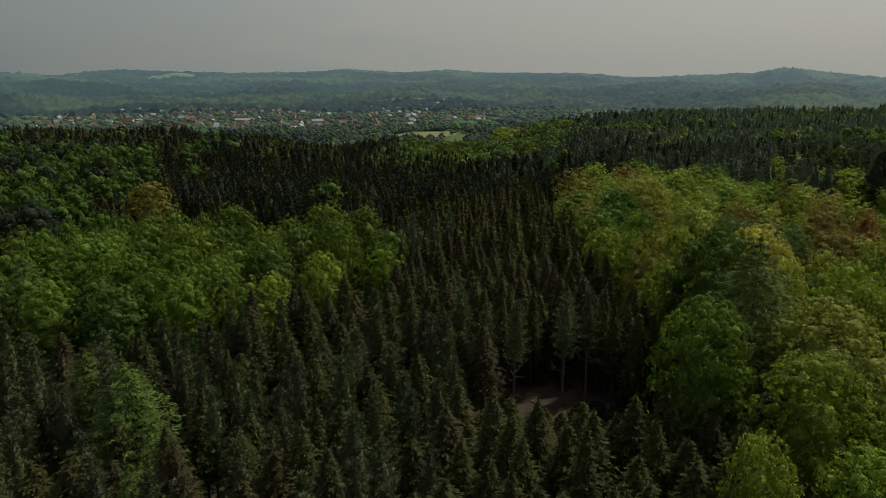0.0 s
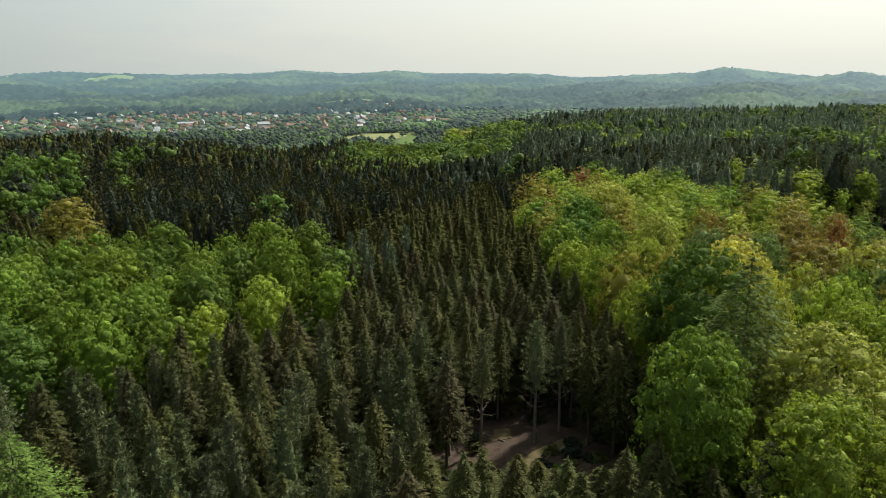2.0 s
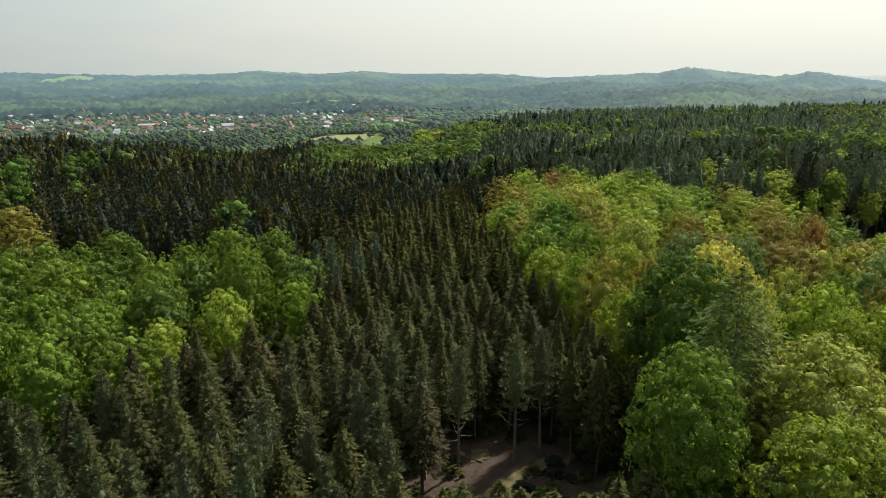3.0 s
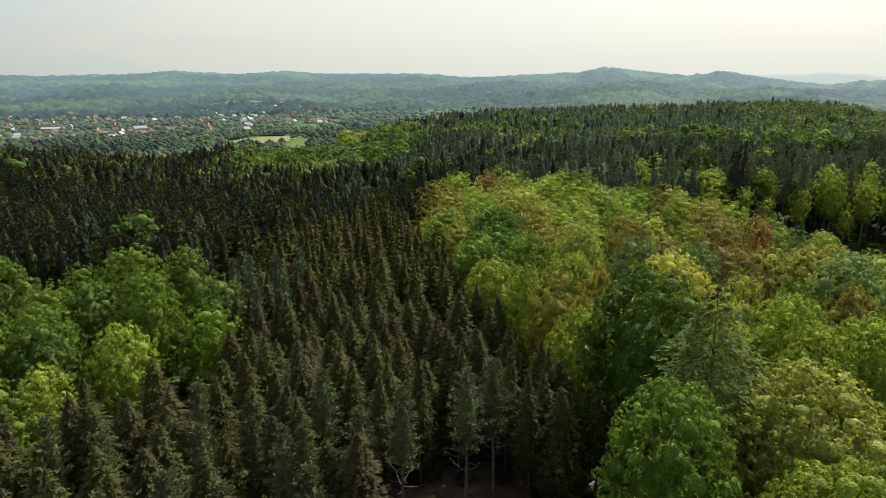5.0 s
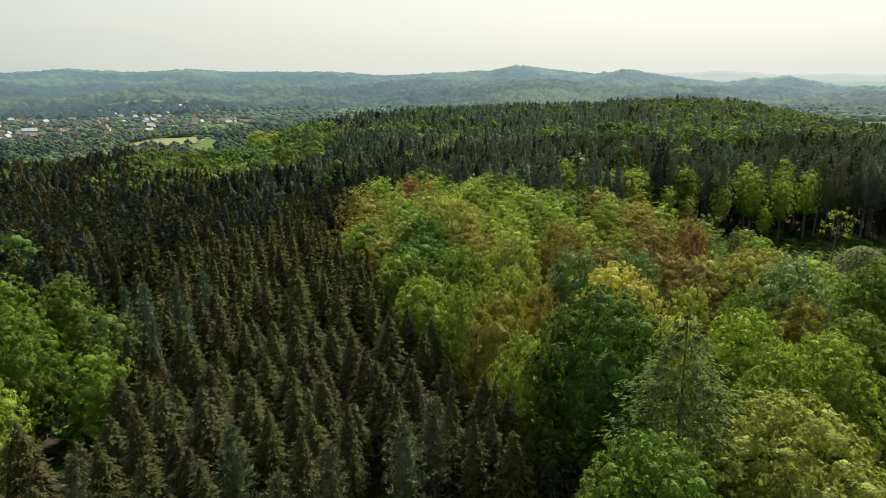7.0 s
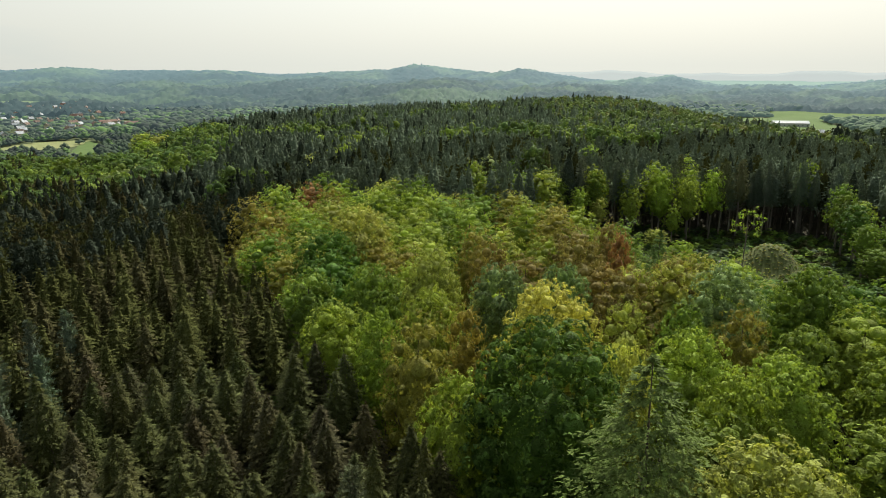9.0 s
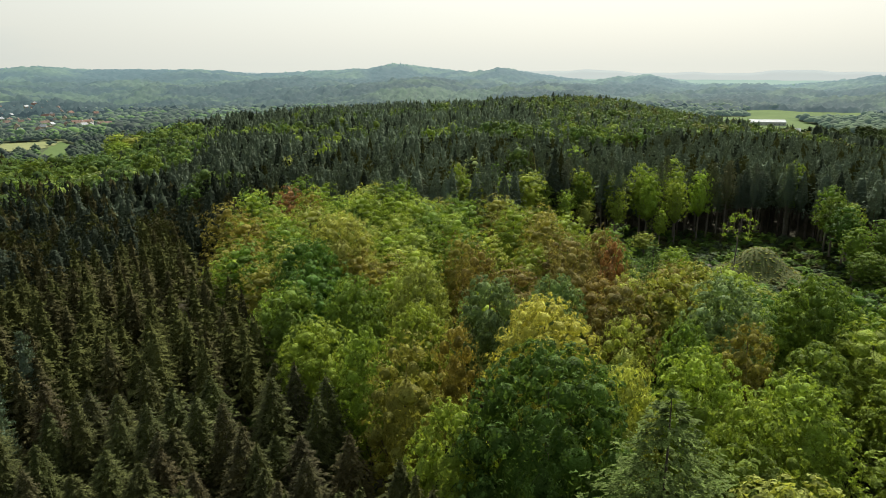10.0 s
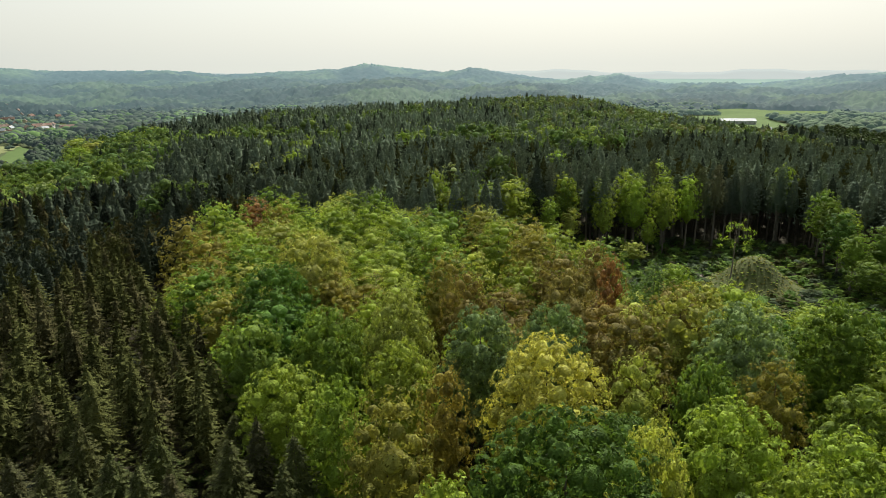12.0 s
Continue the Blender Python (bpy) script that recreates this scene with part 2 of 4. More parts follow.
def mesh_from(name, verts, faces_flat, per_face, material, tints=None, smooth_shade=False):
    """A mesh of faces with per_face corners each, from arrays."""
    me = bpy.data.meshes.new(name)
    verts = np.asarray(verts, np.float32)
    faces_flat = np.asarray(faces_flat, np.int32).ravel()
    count = len(faces_flat) // per_face
    me.vertices.add(len(verts))
    me.vertices.foreach_set("co", verts.ravel())
    me.loops.add(len(faces_flat))
    me.loops.foreach_set("vertex_index", faces_flat)
    me.polygons.add(count)
    me.polygons.foreach_set("loop_start", np.arange(count, dtype=np.int32) * per_face)
    me.materials.append(material)
    if tints is not None:
        at = me.attributes.new("tint", "FLOAT_COLOR", "POINT")
        at.data.foreach_set("color", np.asarray(tints, np.float32).ravel())
    me.update(calc_edges=True)
    me.validate()
    if smooth_shade:
        me.polygons.foreach_set("use_smooth", np.ones(count, bool))
    return me


def polar_sheet(radii, azimuths, height):
    """Vertices and quads of a sheet over rings and spokes."""
    rr, aa = np.meshgrid(radii, np.radians(azimuths), indexing="ij")
    x, y = rr * np.sin(aa), rr * np.cos(aa)
    v = np.stack([x, y, height(x, y)], -1).reshape(-1, 3)
    a, b = len(radii), len(azimuths)
    i = (np.arange(a - 1)[:, None] * b + np.arange(b - 1)[None]).ravel()
    return v, np.stack([i, i + 1, i + b + 1, i + b], -1)


azimuths = np.concatenate([np.arange(-180, -45, 5.0), np.arange(-45, 75, 0.5), np.arange(75, 180.1, 5.0)])
ring = np.concatenate([[0.5], np.arange(8, 320, 8.0), np.geomspace(320, 1400, 60)])
v, f = polar_sheet(ring, azimuths, land)
valley_grass = plain("valley_grass", (0.03, 0.045, 0.02), (0.07, 0.085, 0.035), 0.02, 0.95)
ground = tagged(new("ground", mesh_from("ground", v, f, 4, soil, smooth_shade=True)), "dark forest floor of needles and bare soil, reaching to the horizon", "ground", kind="structure")
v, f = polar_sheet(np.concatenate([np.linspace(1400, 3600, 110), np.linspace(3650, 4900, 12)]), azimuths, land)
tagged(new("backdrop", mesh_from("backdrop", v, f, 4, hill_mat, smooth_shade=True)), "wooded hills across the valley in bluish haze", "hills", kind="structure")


def far_range(x, y):
    az = np.degrees(np.arctan2(x, y))
    r = np.hypot(x, y)
    top = 50 + 4500 * np.tan(np.radians(-0.55 + 0.10 * np.sin(az * 0.35) + 0.07 * np.sin(az * 0.9 + 1) + 0.03 * np.sin(az * 2.3)))
    return top - np.abs(r - 4500) * 0.4


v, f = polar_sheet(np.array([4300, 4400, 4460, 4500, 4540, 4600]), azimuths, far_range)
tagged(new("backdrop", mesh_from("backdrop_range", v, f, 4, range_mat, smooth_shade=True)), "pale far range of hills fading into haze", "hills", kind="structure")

# ---- tree shapes ----


def unit(rng, n):
    d = rng.normal(size=(n, 3))
    return d / np.linalg.norm(d, axis=1)[:, None]


def cards(rng, centres, normals, size, stretch=1.0, along=None):
    """One small three-cornered leaf spray at every centre, square to its normal."""
    n = len(centres)
    nrm = normals / (np.linalg.norm(normals, axis=1)[:, None] + 1e-9)
    side = np.cross(nrm, unit(rng, n) if along is None else along)
    side /= np.linalg.norm(side, axis=1)[:, None] + 1e-9
    up = np.cross(side, nrm)
    s = size * rng.uniform(0.6, 1.4, (n, 1))
    out = []
    for a, b in ((-0.8, -0.5), (0.8, -0.4), (0.0, 0.9)):
        ja, jb = a + rng.uniform(-0.4, 0.4, (n, 1)), b + rng.uniform(-0.3, 0.3, (n, 1))
        out.append(centres + side * s * ja * 0.6 / stretch + up * s * jb * 0.6 * stretch)
    v = np.stack(out, 1).reshape(-1, 3)
    return v, np.arange(3 * n).reshape(-1, 3)


def tube(points, radii, sides=6):
    """A tapered limb through points."""
    points = np.asarray(points, float)
    v, f = [], []
    for k, p in enumerate(points):
        d = points[min(k + 1, len(points) - 1)] - points[max(k - 1, 0)]
        d = d / (np.linalg.norm(d) + 1e-9)
        a = np.cross(d, (0.3, 0.9, 0.1) if abs(d[2]) > 0.7 else (0, 0, 1))
        a /= np.linalg.norm(a)
        b = np.cross(d, a)
        for q in range(sides):
            w = 6.2832 * q / sides
            v.append(p + radii[k] * (a * math.cos(w) + b * math.sin(w)))
    for k in range(len(points) - 1):
        for q in range(sides):
            i, j = k * sides + q, k * sides + (q + 1) % sides
            f += [(i, j, j + sides), (i, j + sides, i + sides)]
    return np.array(v), np.array(f)


def joined(pieces):
    vs, fs, base = [], [], 0
    for v, f in pieces:
        vs.append(v), fs.append(f + base)
        base += len(v)
    return np.concatenate(vs), np.concatenate(fs)


def bush(seed, n=28, size=0.52):
    """A low bush: leaf sprays over half a ball, one metre across and high."""
    rng = np.random.default_rng(seed)
    d = unit(rng, n)
    d[:, 2] = np.abs(d[:, 2])
    p = d * rng.uniform(0.55, 1.0, (n, 1)) * [0.5, 0.5, 0.95]
    return cards(rng, p, d + [0, 0, 0.5] + unit(rng, n) * 0.4, size)


def core_blob(rng, centre, radius):
    """A rough little body of eight faces, the shaded inside of a leaf mass."""
    d = np.array([(1, 0, 0), (-1, 0, 0), (0, 1, 0), (0, -1, 0), (0, 0, 1), (0, 0, -1)], float) * rng.uniform(0.75, 1.1, (6, 1))
    f = np.array([(0, 2, 4), (2, 1, 4), (1, 3, 4), (3, 0, 4), (2, 0, 5), (1, 2, 5), (3, 1, 5), (0, 3, 5)])
    return np.asarray(centre) + d * radius, f


def leaf_body(rng, centre, radii):
    """A rough round body of 32 faces, the dense inside of a leaf mass."""
    v, f = core_blob(np.random.default_rng(0), (0, 0, 0), 1.0)
    v = [p / np.linalg.norm(p) for p in v]
    faces, mids = [], {}

    def middle(i, j):
        key = (min(i, j), max(i, j))
        if key not in mids:
            m = v[i] + v[j]
            mids[key] = len(v)
            v.append(m / np.linalg.norm(m))
        return mids[key]

    for i, j, k in f:
        p, q, r = middle(i, j), middle(j, k), middle(k, i)
        faces += [(i, p, r), (p, j, q), (r, q, k), (p, q, r)]
    return np.asarray(centre) + np.array(v) * rng.uniform(0.86, 1.1, (len(v), 1)) * radii, np.array(faces)


def spread_over(n, turn):
    """Directions spread evenly over the whole ball."""
    k = np.arange(n)
    u = 1 - 2 * (k + 0.5) / n
    a, q = k * 2.39996 + turn, np.sqrt(1 - u * u)
    return np.column_stack([q * np.cos(a), q * np.sin(a), u])


def broadleaf(seed, height=20.0, width=12.0, base=0.28, lobes=24, lumps=18, per_lump=12, leaf=0.45, shape=0.0, gaps=0.0, cores=0.84, fray=0.12, girth=0.018):
    """Trunk with limbs, and a domed crown of leafy lobes, each clothed in lumps of leaf sprays where it faces out.
    shape: + narrower above, - flatter above. fray: how loose the outline is."""
    rng = np.random.default_rng(seed)
    low = height * base
    mid, half = low + (height - low) * 0.42, (height - low) * 0.58
    w2 = width / 2
    centres, sizes = [], []
    for k in range(lobes):
        u = 1 - (k + 0.5) / lobes * 1.66
        a = k * 2.39996 + rng.uniform(-0.3, 0.3)
        ring = math.sqrt(max(0.0, 1 - u * u)) * (1 - shape * u)
        s = w2 * 1.75 / math.sqrt(lobes) * rng.uniform(0.72, 1.28)
        reach = 1 - s / w2 * rng.uniform(0.75, 1.15)
        centres.append((w2 * ring * reach * math.cos(a), w2 * ring * reach * math.sin(a), mid + (half - s * 0.8) * u if u > 0 else mid + half * 0.72 * u))
        sizes.append(s)
    centres, sizes = np.array(centres), np.array(sizes)
    pts, nrm, bodies = [], [], []
    if cores:
        bodies.append(leaf_body(rng, (0, 0, mid), np.array([w2 * 0.62, w2 * 0.62, half * 0.66]) * (1 - 0.3 * abs(shape))))
    for n, (c, s) in enumerate(zip(centres, sizes)):
        for w in spread_over(lumps, rng.uniform(0, 6.28)):
            w = w + unit(rng, 1)[0] * 0.25
            w = w / np.linalg.norm(w)
            q = c + w * s * rng.uniform(0.8, 1.1 + fray) * np.array([1, 1, 0.88])
            away = np.linalg.norm(centres - q, axis=1) / sizes
            away[n] = 9
            if away.min() < 0.86 or w[2] < -0.62 or (q[0] ** 2 + q[1] ** 2) / (w2 * 0.6) ** 2 + ((q[2] - mid) / (half * 0.6)) ** 2 < 1 or rng.uniform() < gaps:
                continue
            m = w * 0.75 + unit(rng, per_lump)
            m /= np.linalg.norm(m, axis=1)[:, None]
            r = s * rng.uniform(0.18, 0.33)
            pts.append(q + m * r * rng.uniform(0.55, 1.0 + fray * 2, (per_lump, 1)) * [1, 1, 0.85])
            nrm.append(m * 0.9 + w * 0.4 + [0, 0, 0.15])
        if cores:
            bodies.append(leaf_body(rng, c, s * cores * np.array([1, 1, 0.88])))
    pts, nrm = np.concatenate(pts), np.concatenate(nrm)
    crown = cards(rng, pts, nrm + unit(rng, len(pts)) * 0.25, leaf)
    if bodies:
        crown = joined(bodies + [crown])
    lift = height / np.percentile(crown[0][:, 2], 99.7)
    crown = (crown[0] * [1, 1, lift], crown[1])
    r0 = girth * height
    wood = [tube([(0, 0, -0.6), (0.1, 0.05, low), (rng.uniform(-0.4, 0.4), rng.uniform(-0.4, 0.4), mid), (0, 0, height * 0.86)], [r0 * 1.3, r0, r0 * 0.55, 0.04], 7)]
    for c in centres[-18:]:
        start = np.array([0, 0, low + (c[2] - low) * rng.uniform(0.0, 0.45)])
        bend = start * 0.45 + c * 0.55 + [0, 0, rng.uniform(-0.8, 0.2)]
        wood.append(tube([start, bend, c], [r0 * 0.42, r0 * 0.26, r0 * 0.1], 3))
    return joined(wood), crown


def spruce(seed, height=17.0, radius=2.3, levels=24, per_level=9, twigs=7, base=0.25, droop=0.3, taper=4.5, needle=0.42, core=0.72, step=1, ragged=0.26):
    """Whorls of drooping branch ends clothed in needle sprays round a shaded body, on a straight stem."""
    rng = np.random.default_rng(seed)
    pts, nrm, along = [], [], []

    def reach(d):
        return radius * (1 - math.exp(-d / taper)) + 0.06

    top = height * 0.985
    for k in range(levels):
        z = height * base + (top - height * base) * ((k + rng.uniform(0.1, 0.9)) / levels) ** 0.85
        full = reach(top - z)
        count = max(4, int(round(per_level * (0.35 + 0.65 * full / radius))))
        for q in range(count):
            a = 6.2832 * (q + rng.uniform(-0.4, 0.4)) / count + k * 1.3
            ln = full * rng.uniform(1 - ragged, 1 + ragged)
            out = np.array([math.cos(a), math.sin(a), 0.0])
            side = np.array([-out[1], out[0], 0.0])
            n = max(3, int(round(twigs * (0.4 + 0.6 * full / radius))))
            s = rng.uniform(0.5, 1.05, n)
            off = rng.normal(size=n) * 0.16 * ln * (1.3 - s) * 1.6
            p = out * (ln * s)[:, None] + side * off[:, None]
            p[:, 2] = z - ln * droop * s ** 1.5 + rng.normal(size=n) * 0.06
            pts.append(p)
            d = out + side * (off / (0.25 * ln + 0.01))[:, None] * 0.5 + np.array([0, 0, -0.35]) + rng.normal(size=(n, 3)) * 0.25
            along.append(d / np.linalg.norm(d, axis=1)[:, None])
            nrm.append(out * 0.6 + np.array([0, 0, 0.7]) + rng.normal(size=(n, 3)) * 0.22)
    spire = 5
    pts.append(np.column_stack([rng.normal(size=(spire, 2)) * 0.05 * radius / 2.3, height * np.linspace(0.95, 1.0, spire)]))
    along.append(np.tile([0.05, 0.0, 1.0], (spire, 1))), nrm.append(unit(rng, spire) * [1, 1, 0.1])
    pts, nrm, along = np.concatenate(pts), np.concatenate(nrm), np.concatenate(along)
    nrm = nrm - along * (nrm * along).sum(1)[:, None]
    stem = tube([(0, 0, -0.5), (0, 0, height * 0.5), (0, 0, height * 0.97)], [0.011 * height, 0.006 * height, 0.02], 5)
    crown = cards(rng, pts, nrm, needle, 1.35, along)
    if core:
        heights = [height * base, height * base + 1, top - 7.0 * height / 17, top - 3.5 * height / 17, top - 1.4 * height / 17, top]
        radii = [0.1] + [core * reach(top - z) for z in heights[1:5]] + [0.02]
        crown = joined([tube([(0, 0, z) for z in heights[::step]] + [(0, 0, heights[-1])] * (step > 1), radii[::step] + [0.02] * (step > 1), 7 if step == 1 else 5), crown])
    return stem, crown


def unit_sized(shape, height):
    """A crown shrunk to one metre of height, for joined woods."""
    v, f = shape[1]
    return v / height, f


def pine(seed, height=17.0, width=4.6, base=0.3, plumes=64, per=40, needle=0.29, taper=0.7, bare=0):
    """Ascending branches ending in fluffy needle tufts round a stem, looser than a spruce. bare: leafless lower limbs."""
    rng = np.random.default_rng(seed)
    pts, nrm, along, wood = [], [], [], [tube([(0, 0, -0.5), (0.1, 0, height * 0.5), (0, 0.05, height * 0.95)], [0.011 * height, 0.007 * height, 0.03], 6)]
    for k in range(plumes):
        u = (k + rng.uniform()) / plumes
        z = height * (base + (0.97 - base) * u)
        reach = width / 2 * ((1 - u) ** taper * 0.92 + 0.08) * (0.5 + 0.5 * min(1, u * 4)) * rng.uniform(0.6, 1.12)
        a = k * 2.39996 + rng.uniform(-0.5, 0.5)
        out = np.array([math.cos(a), math.sin(a), 0.0])
        for q in (1.0, 0.6):
            tip = np.array([0, 0, z]) + out * reach * q + np.array([0, 0, 1.0]) * (q * q * reach * 0.35)
            m = unit(rng, per // 2)
            m[:, 2] = np.abs(m[:, 2]) * np.where(rng.uniform(size=len(m)) < 0.75, 1, -0.5)
            ball = width * 0.115 * rng.uniform(0.7, 1.25) * (0.6 + 0.4 * (1 - u))
            pts.append(tip + m * ball * rng.uniform(0.4, 1.05, (len(m), 1)) * [1, 1, 0.8])
            d = m + out * 0.5 + np.array([0, 0, 0.5])
            along.append(d / np.linalg.norm(d, axis=1)[:, None])
            nrm.append(unit(rng, len(m)) + m * 0.8 + [0, 0, 0.5])
        if k % 2 == 0:
            wood.append(tube([(0, 0, z - 0.1), out * reach * 0.8 + [0, 0, z + reach * 0.2]], [0.05, 0.012], 3))
    for k in range(bare):
        z = height * (base - 0.16 * (k + rng.uniform()) / bare)
        a, ln = k * 2.39996, width * rng.uniform(0.25, 0.5)
        out = np.array([math.cos(a), math.sin(a), 0.0])
        wood.append(tube([(0, 0, z), out * ln * 0.6 + [0, 0, z + ln * 0.2], out * ln + [0, 0, z + ln * 0.55]], [0.06, 0.04, 0.015], 3))
    pts, nrm, along = np.concatenate(pts), np.concatenate(nrm), np.concatenate(along)
    nrm = nrm - along * (nrm * along).sum(1)[:, None]
    crown = cards(rng, pts, nrm, needle, 1.2, along)
    inner = tube([(0, 0, height * (base + 0.02)), (0, 0, height * (base + 0.18)), (0, 0, height * 0.75), (0, 0, height * 0.94)],
                 [0.1, width * 0.2, width * 0.15, 0.03], 6)
    return joined(wood), joined([inner, crown])


TREES = {}


def tree_kind(name, shape, foliage_material, bark_material=None):
    wood, crown = shape
    TREES[name] = (mesh_from("trunk", *wood, 3, bark_material or bark), mesh_from("crown", *crown, 3, foliage_material))


for k in range(4):
    tree_kind(("oak", k), broadleaf(10 + k, 20, 12, 0.14, 44, 24, 16, 0.36, cores=0.56), leaf_mat)
    tree_kind(("tall", k), broadleaf(20 + k, 20, 9, 0.14, 36, 20, 14, 0.36, 0.14, cores=0.56), leaf_mat)
for k in range(3):
    tree_kind(("fine", k), broadleaf(15 + k, 20, 12, 0.14, 58, 24, 17, 0.3, -0.06, cores=0.58, fray=0.1), leaf_mat)
    tree_kind(("loose", k), broadleaf(30 + k, 20, 10, 0.16, 36, 15, 17, 0.28, 0.1, 0.1, 0.55, 0.4), leaf_mat)
    tree_kind(("small", k), broadleaf(40 + k, 20, 11, 0.18, 30, 14, 10, 0.5, cores=0.58, fray=0.25), leaf_mat)
    tree_kind(("soft", k), broadleaf(45 + k, 20, 8.5, 0.14, 28, 12, 13, 0.42, 0.3, 0.05, 0.5, 0.65), leaf_mat)
    tree_kind(("edge", k), broadleaf(35 + k, 20, 7.5, 0.34, 20, 15, 14, 0.4, 0.05, 0.2, 0.55, 0.4, 0.012), leaf_mat, pale_bark)
    tree_kind(("larch", k), spruce(50 + k, 20, 4.2, 40, 12, 34, 0.2, 0.08, 6.0, 0.3, 0.0, ragged=0.42), needle_mat)
for k in range(5):
    tree_kind(("spruce", k), spruce(60 + k, 17, 2.6 + 0.06 * k, 28, 10, 12, 0.3, droop=0.34, taper=5.0 + 0.6 * k, needle=0.34, core=0.62, ragged=0.24), needle_mat)
for k in range(3):
    tree_kind(("pine", k), pine(70 + k), needle_mat)
    tree_kind(("tallpine", k), pine(80 + k, 24, 5.8, 0.42, 70, 40, 0.31, 0.6, 9), needle_mat, pale_bark)
tree_kind(("thin", 0), broadleaf(91, 20, 6.0, 0.6, 10, 12, 22, 0.3, 0.0, 0.3, 0.0, 0.5, girth=0.007), leaf_mat, pale_bark)

NAMES = {"oak": "broadleaf_tree", "fine": "broadleaf_tree", "tall": "broadleaf_tree", "loose": "broadleaf_tree", "small": "broadleaf_tree", "soft": "broadleaf_tree", "edge": "broadleaf_tree", "thin": "broadleaf_tree",
         "larch": "larch_tree", "spruce": "spruce_tree", "pine": "pine_tree", "tallpine": "pine_tree"}
WIDTHS = {"oak": 12.0, "fine": 12.0, "tall": 9.0, "loose": 10.0, "small": 11.0, "soft": 8.5, "edge": 7.5, "thin": 6.0, "larch": 8.4, "spruce": 4.4, "pine": 4.6, "tallpine": 5.5}
HEIGHTS = {"spruce": 17.0, "pine": 17.0, "tallpine": 24.0}
COLOURS = {
    "fresh": ((0.182, 0.25, 0.04), "fresh bright green"), "green": ((0.11, 0.168, 0.03), "mid green"), "deep": ((0.073, 0.128, 0.027), "deep green"),
    "yellow": ((0.325, 0.33, 0.075), "yellow-green flowering"), "pale": ((0.24, 0.275, 0.062), "pale yellowish green"), "olive": ((0.175, 0.165, 0.038), "olive brown young"),
    "brown": ((0.158, 0.132, 0.042), "reddish brown young"), "rust": ((0.21, 0.12, 0.05), "rusty red young"), "blue": ((0.145, 0.2, 0.082), "bluish green"),
    "spruce": ((0.054, 0.059, 0.02), "dark olive"), "tawny": ((0.053, 0.051, 0.023), "brownish cone-laden"), "grey": ((0.088, 0.104, 0.053), "greyish green"),
    # dim is a bluish conifer green, lightened to carry haze over the farther woods
    "dark": ((0.031, 0.04, 0.028), "very dark green"), "dim": ((0.1, 0.128, 0.088), "bluish dark green"), "larch": ((0.08, 0.122, 0.028), "soft light green"),
    "silver": ((0.19, 0.235, 0.11), "pale silvery green"), "spring": ((0.11, 0.168, 0.027), "bright spring green"), "valley": ((0.055, 0.078, 0.04), "muted green")}
STANDS = {"broadleaf_tree": "crown of leaves in a mixed wood", "larch_tree": "feathery larch rising among broadleaf crowns",
          "spruce_tree": "pointed spruce in a dense plantation", "pine_tree": "loose-crowned pine standing in the conifer wood"}
rng = np.random.default_rng(7)


def plant(kind, x, y, top, width, colour, group, turn=None):
    """One tree, from the ground at x, y up to the height top."""
    variants = [k for k in TREES if k[0] == kind]
    trunk_mesh, crown_mesh = TREES[variants[rng.integers(len(variants))]]
    z = float(land(x, y))
    tall = top - z
    ob = new(NAMES[kind])
    ob.matrix_world = pose(x, y, z, rng.uniform(-1.5, 1.5), rng.uniform(-1.5, 1.5), rng.uniform(0, 360) if turn is None else turn)
    s, h = width / WIDTHS[kind], tall / HEIGHTS.get(kind, 20.0)
    ob.scale = (s * rng.uniform(0.94, 1.06), s * rng.uniform(0.94, 1.06), h)
    tint, words = COLOURS[colour]
    jitter = rng.uniform(0.86, 1.14) * rng.uniform(0.94, 1.06, 3)
    for name, me in (("trunk", trunk_mesh), ("crown", crown_mesh)):
        p = new(name, me)
        p.parent = ob
        if name == "crown":
            p.color = (*(np.array(tint) * jitter), 1)
    return tagged(ob, words + " " + STANDS[NAMES[kind]], "tree", group)


def inside(poly, x, y):
    """Which of the points lie in the polygon."""
    x, y = np.asarray(x, float), np.asarray(y, float)
    hit = np.zeros(x.shape, bool)
    for (x0, y0), (x1, y1) in zip(poly, poly[1:] + poly[:1]):
        hit ^= ((y0 > y) != (y1 > y)) & (x < (x1 - x0) * (y - y0) / (y1 - y0 + 1e-12) + x0)
    return hit


def scattered(gen, poly, step, taken=(), clear=0.0, jitter=0.42):
    """Spots in a polygon on a loose, staggered grid, clear of the trees already standing."""
    px, py = np.array(poly, float).T
    gx, gy = np.meshgrid(np.arange(px.min(), px.max(), step), np.arange(py.min(), py.max(), step * 0.87))
    gx = gx + (np.arange(gx.shape[0]) % 2)[:, None] * step / 2
    x = (gx + gen.uniform(-jitter, jitter, gx.shape) * step).ravel()
    y = (gy + gen.uniform(-jitter, jitter, gx.shape) * step).ravel()
    keep = inside(poly, x, y)
    x, y = x[keep], y[keep]
    if len(taken):
        t = np.array(taken, float)
        far = np.ones(len(x), bool)
        for a, b, w in t:
            far &= np.hypot(x - a, y - b) > clear + w
        x, y = x[far], y[far]
    return x, y


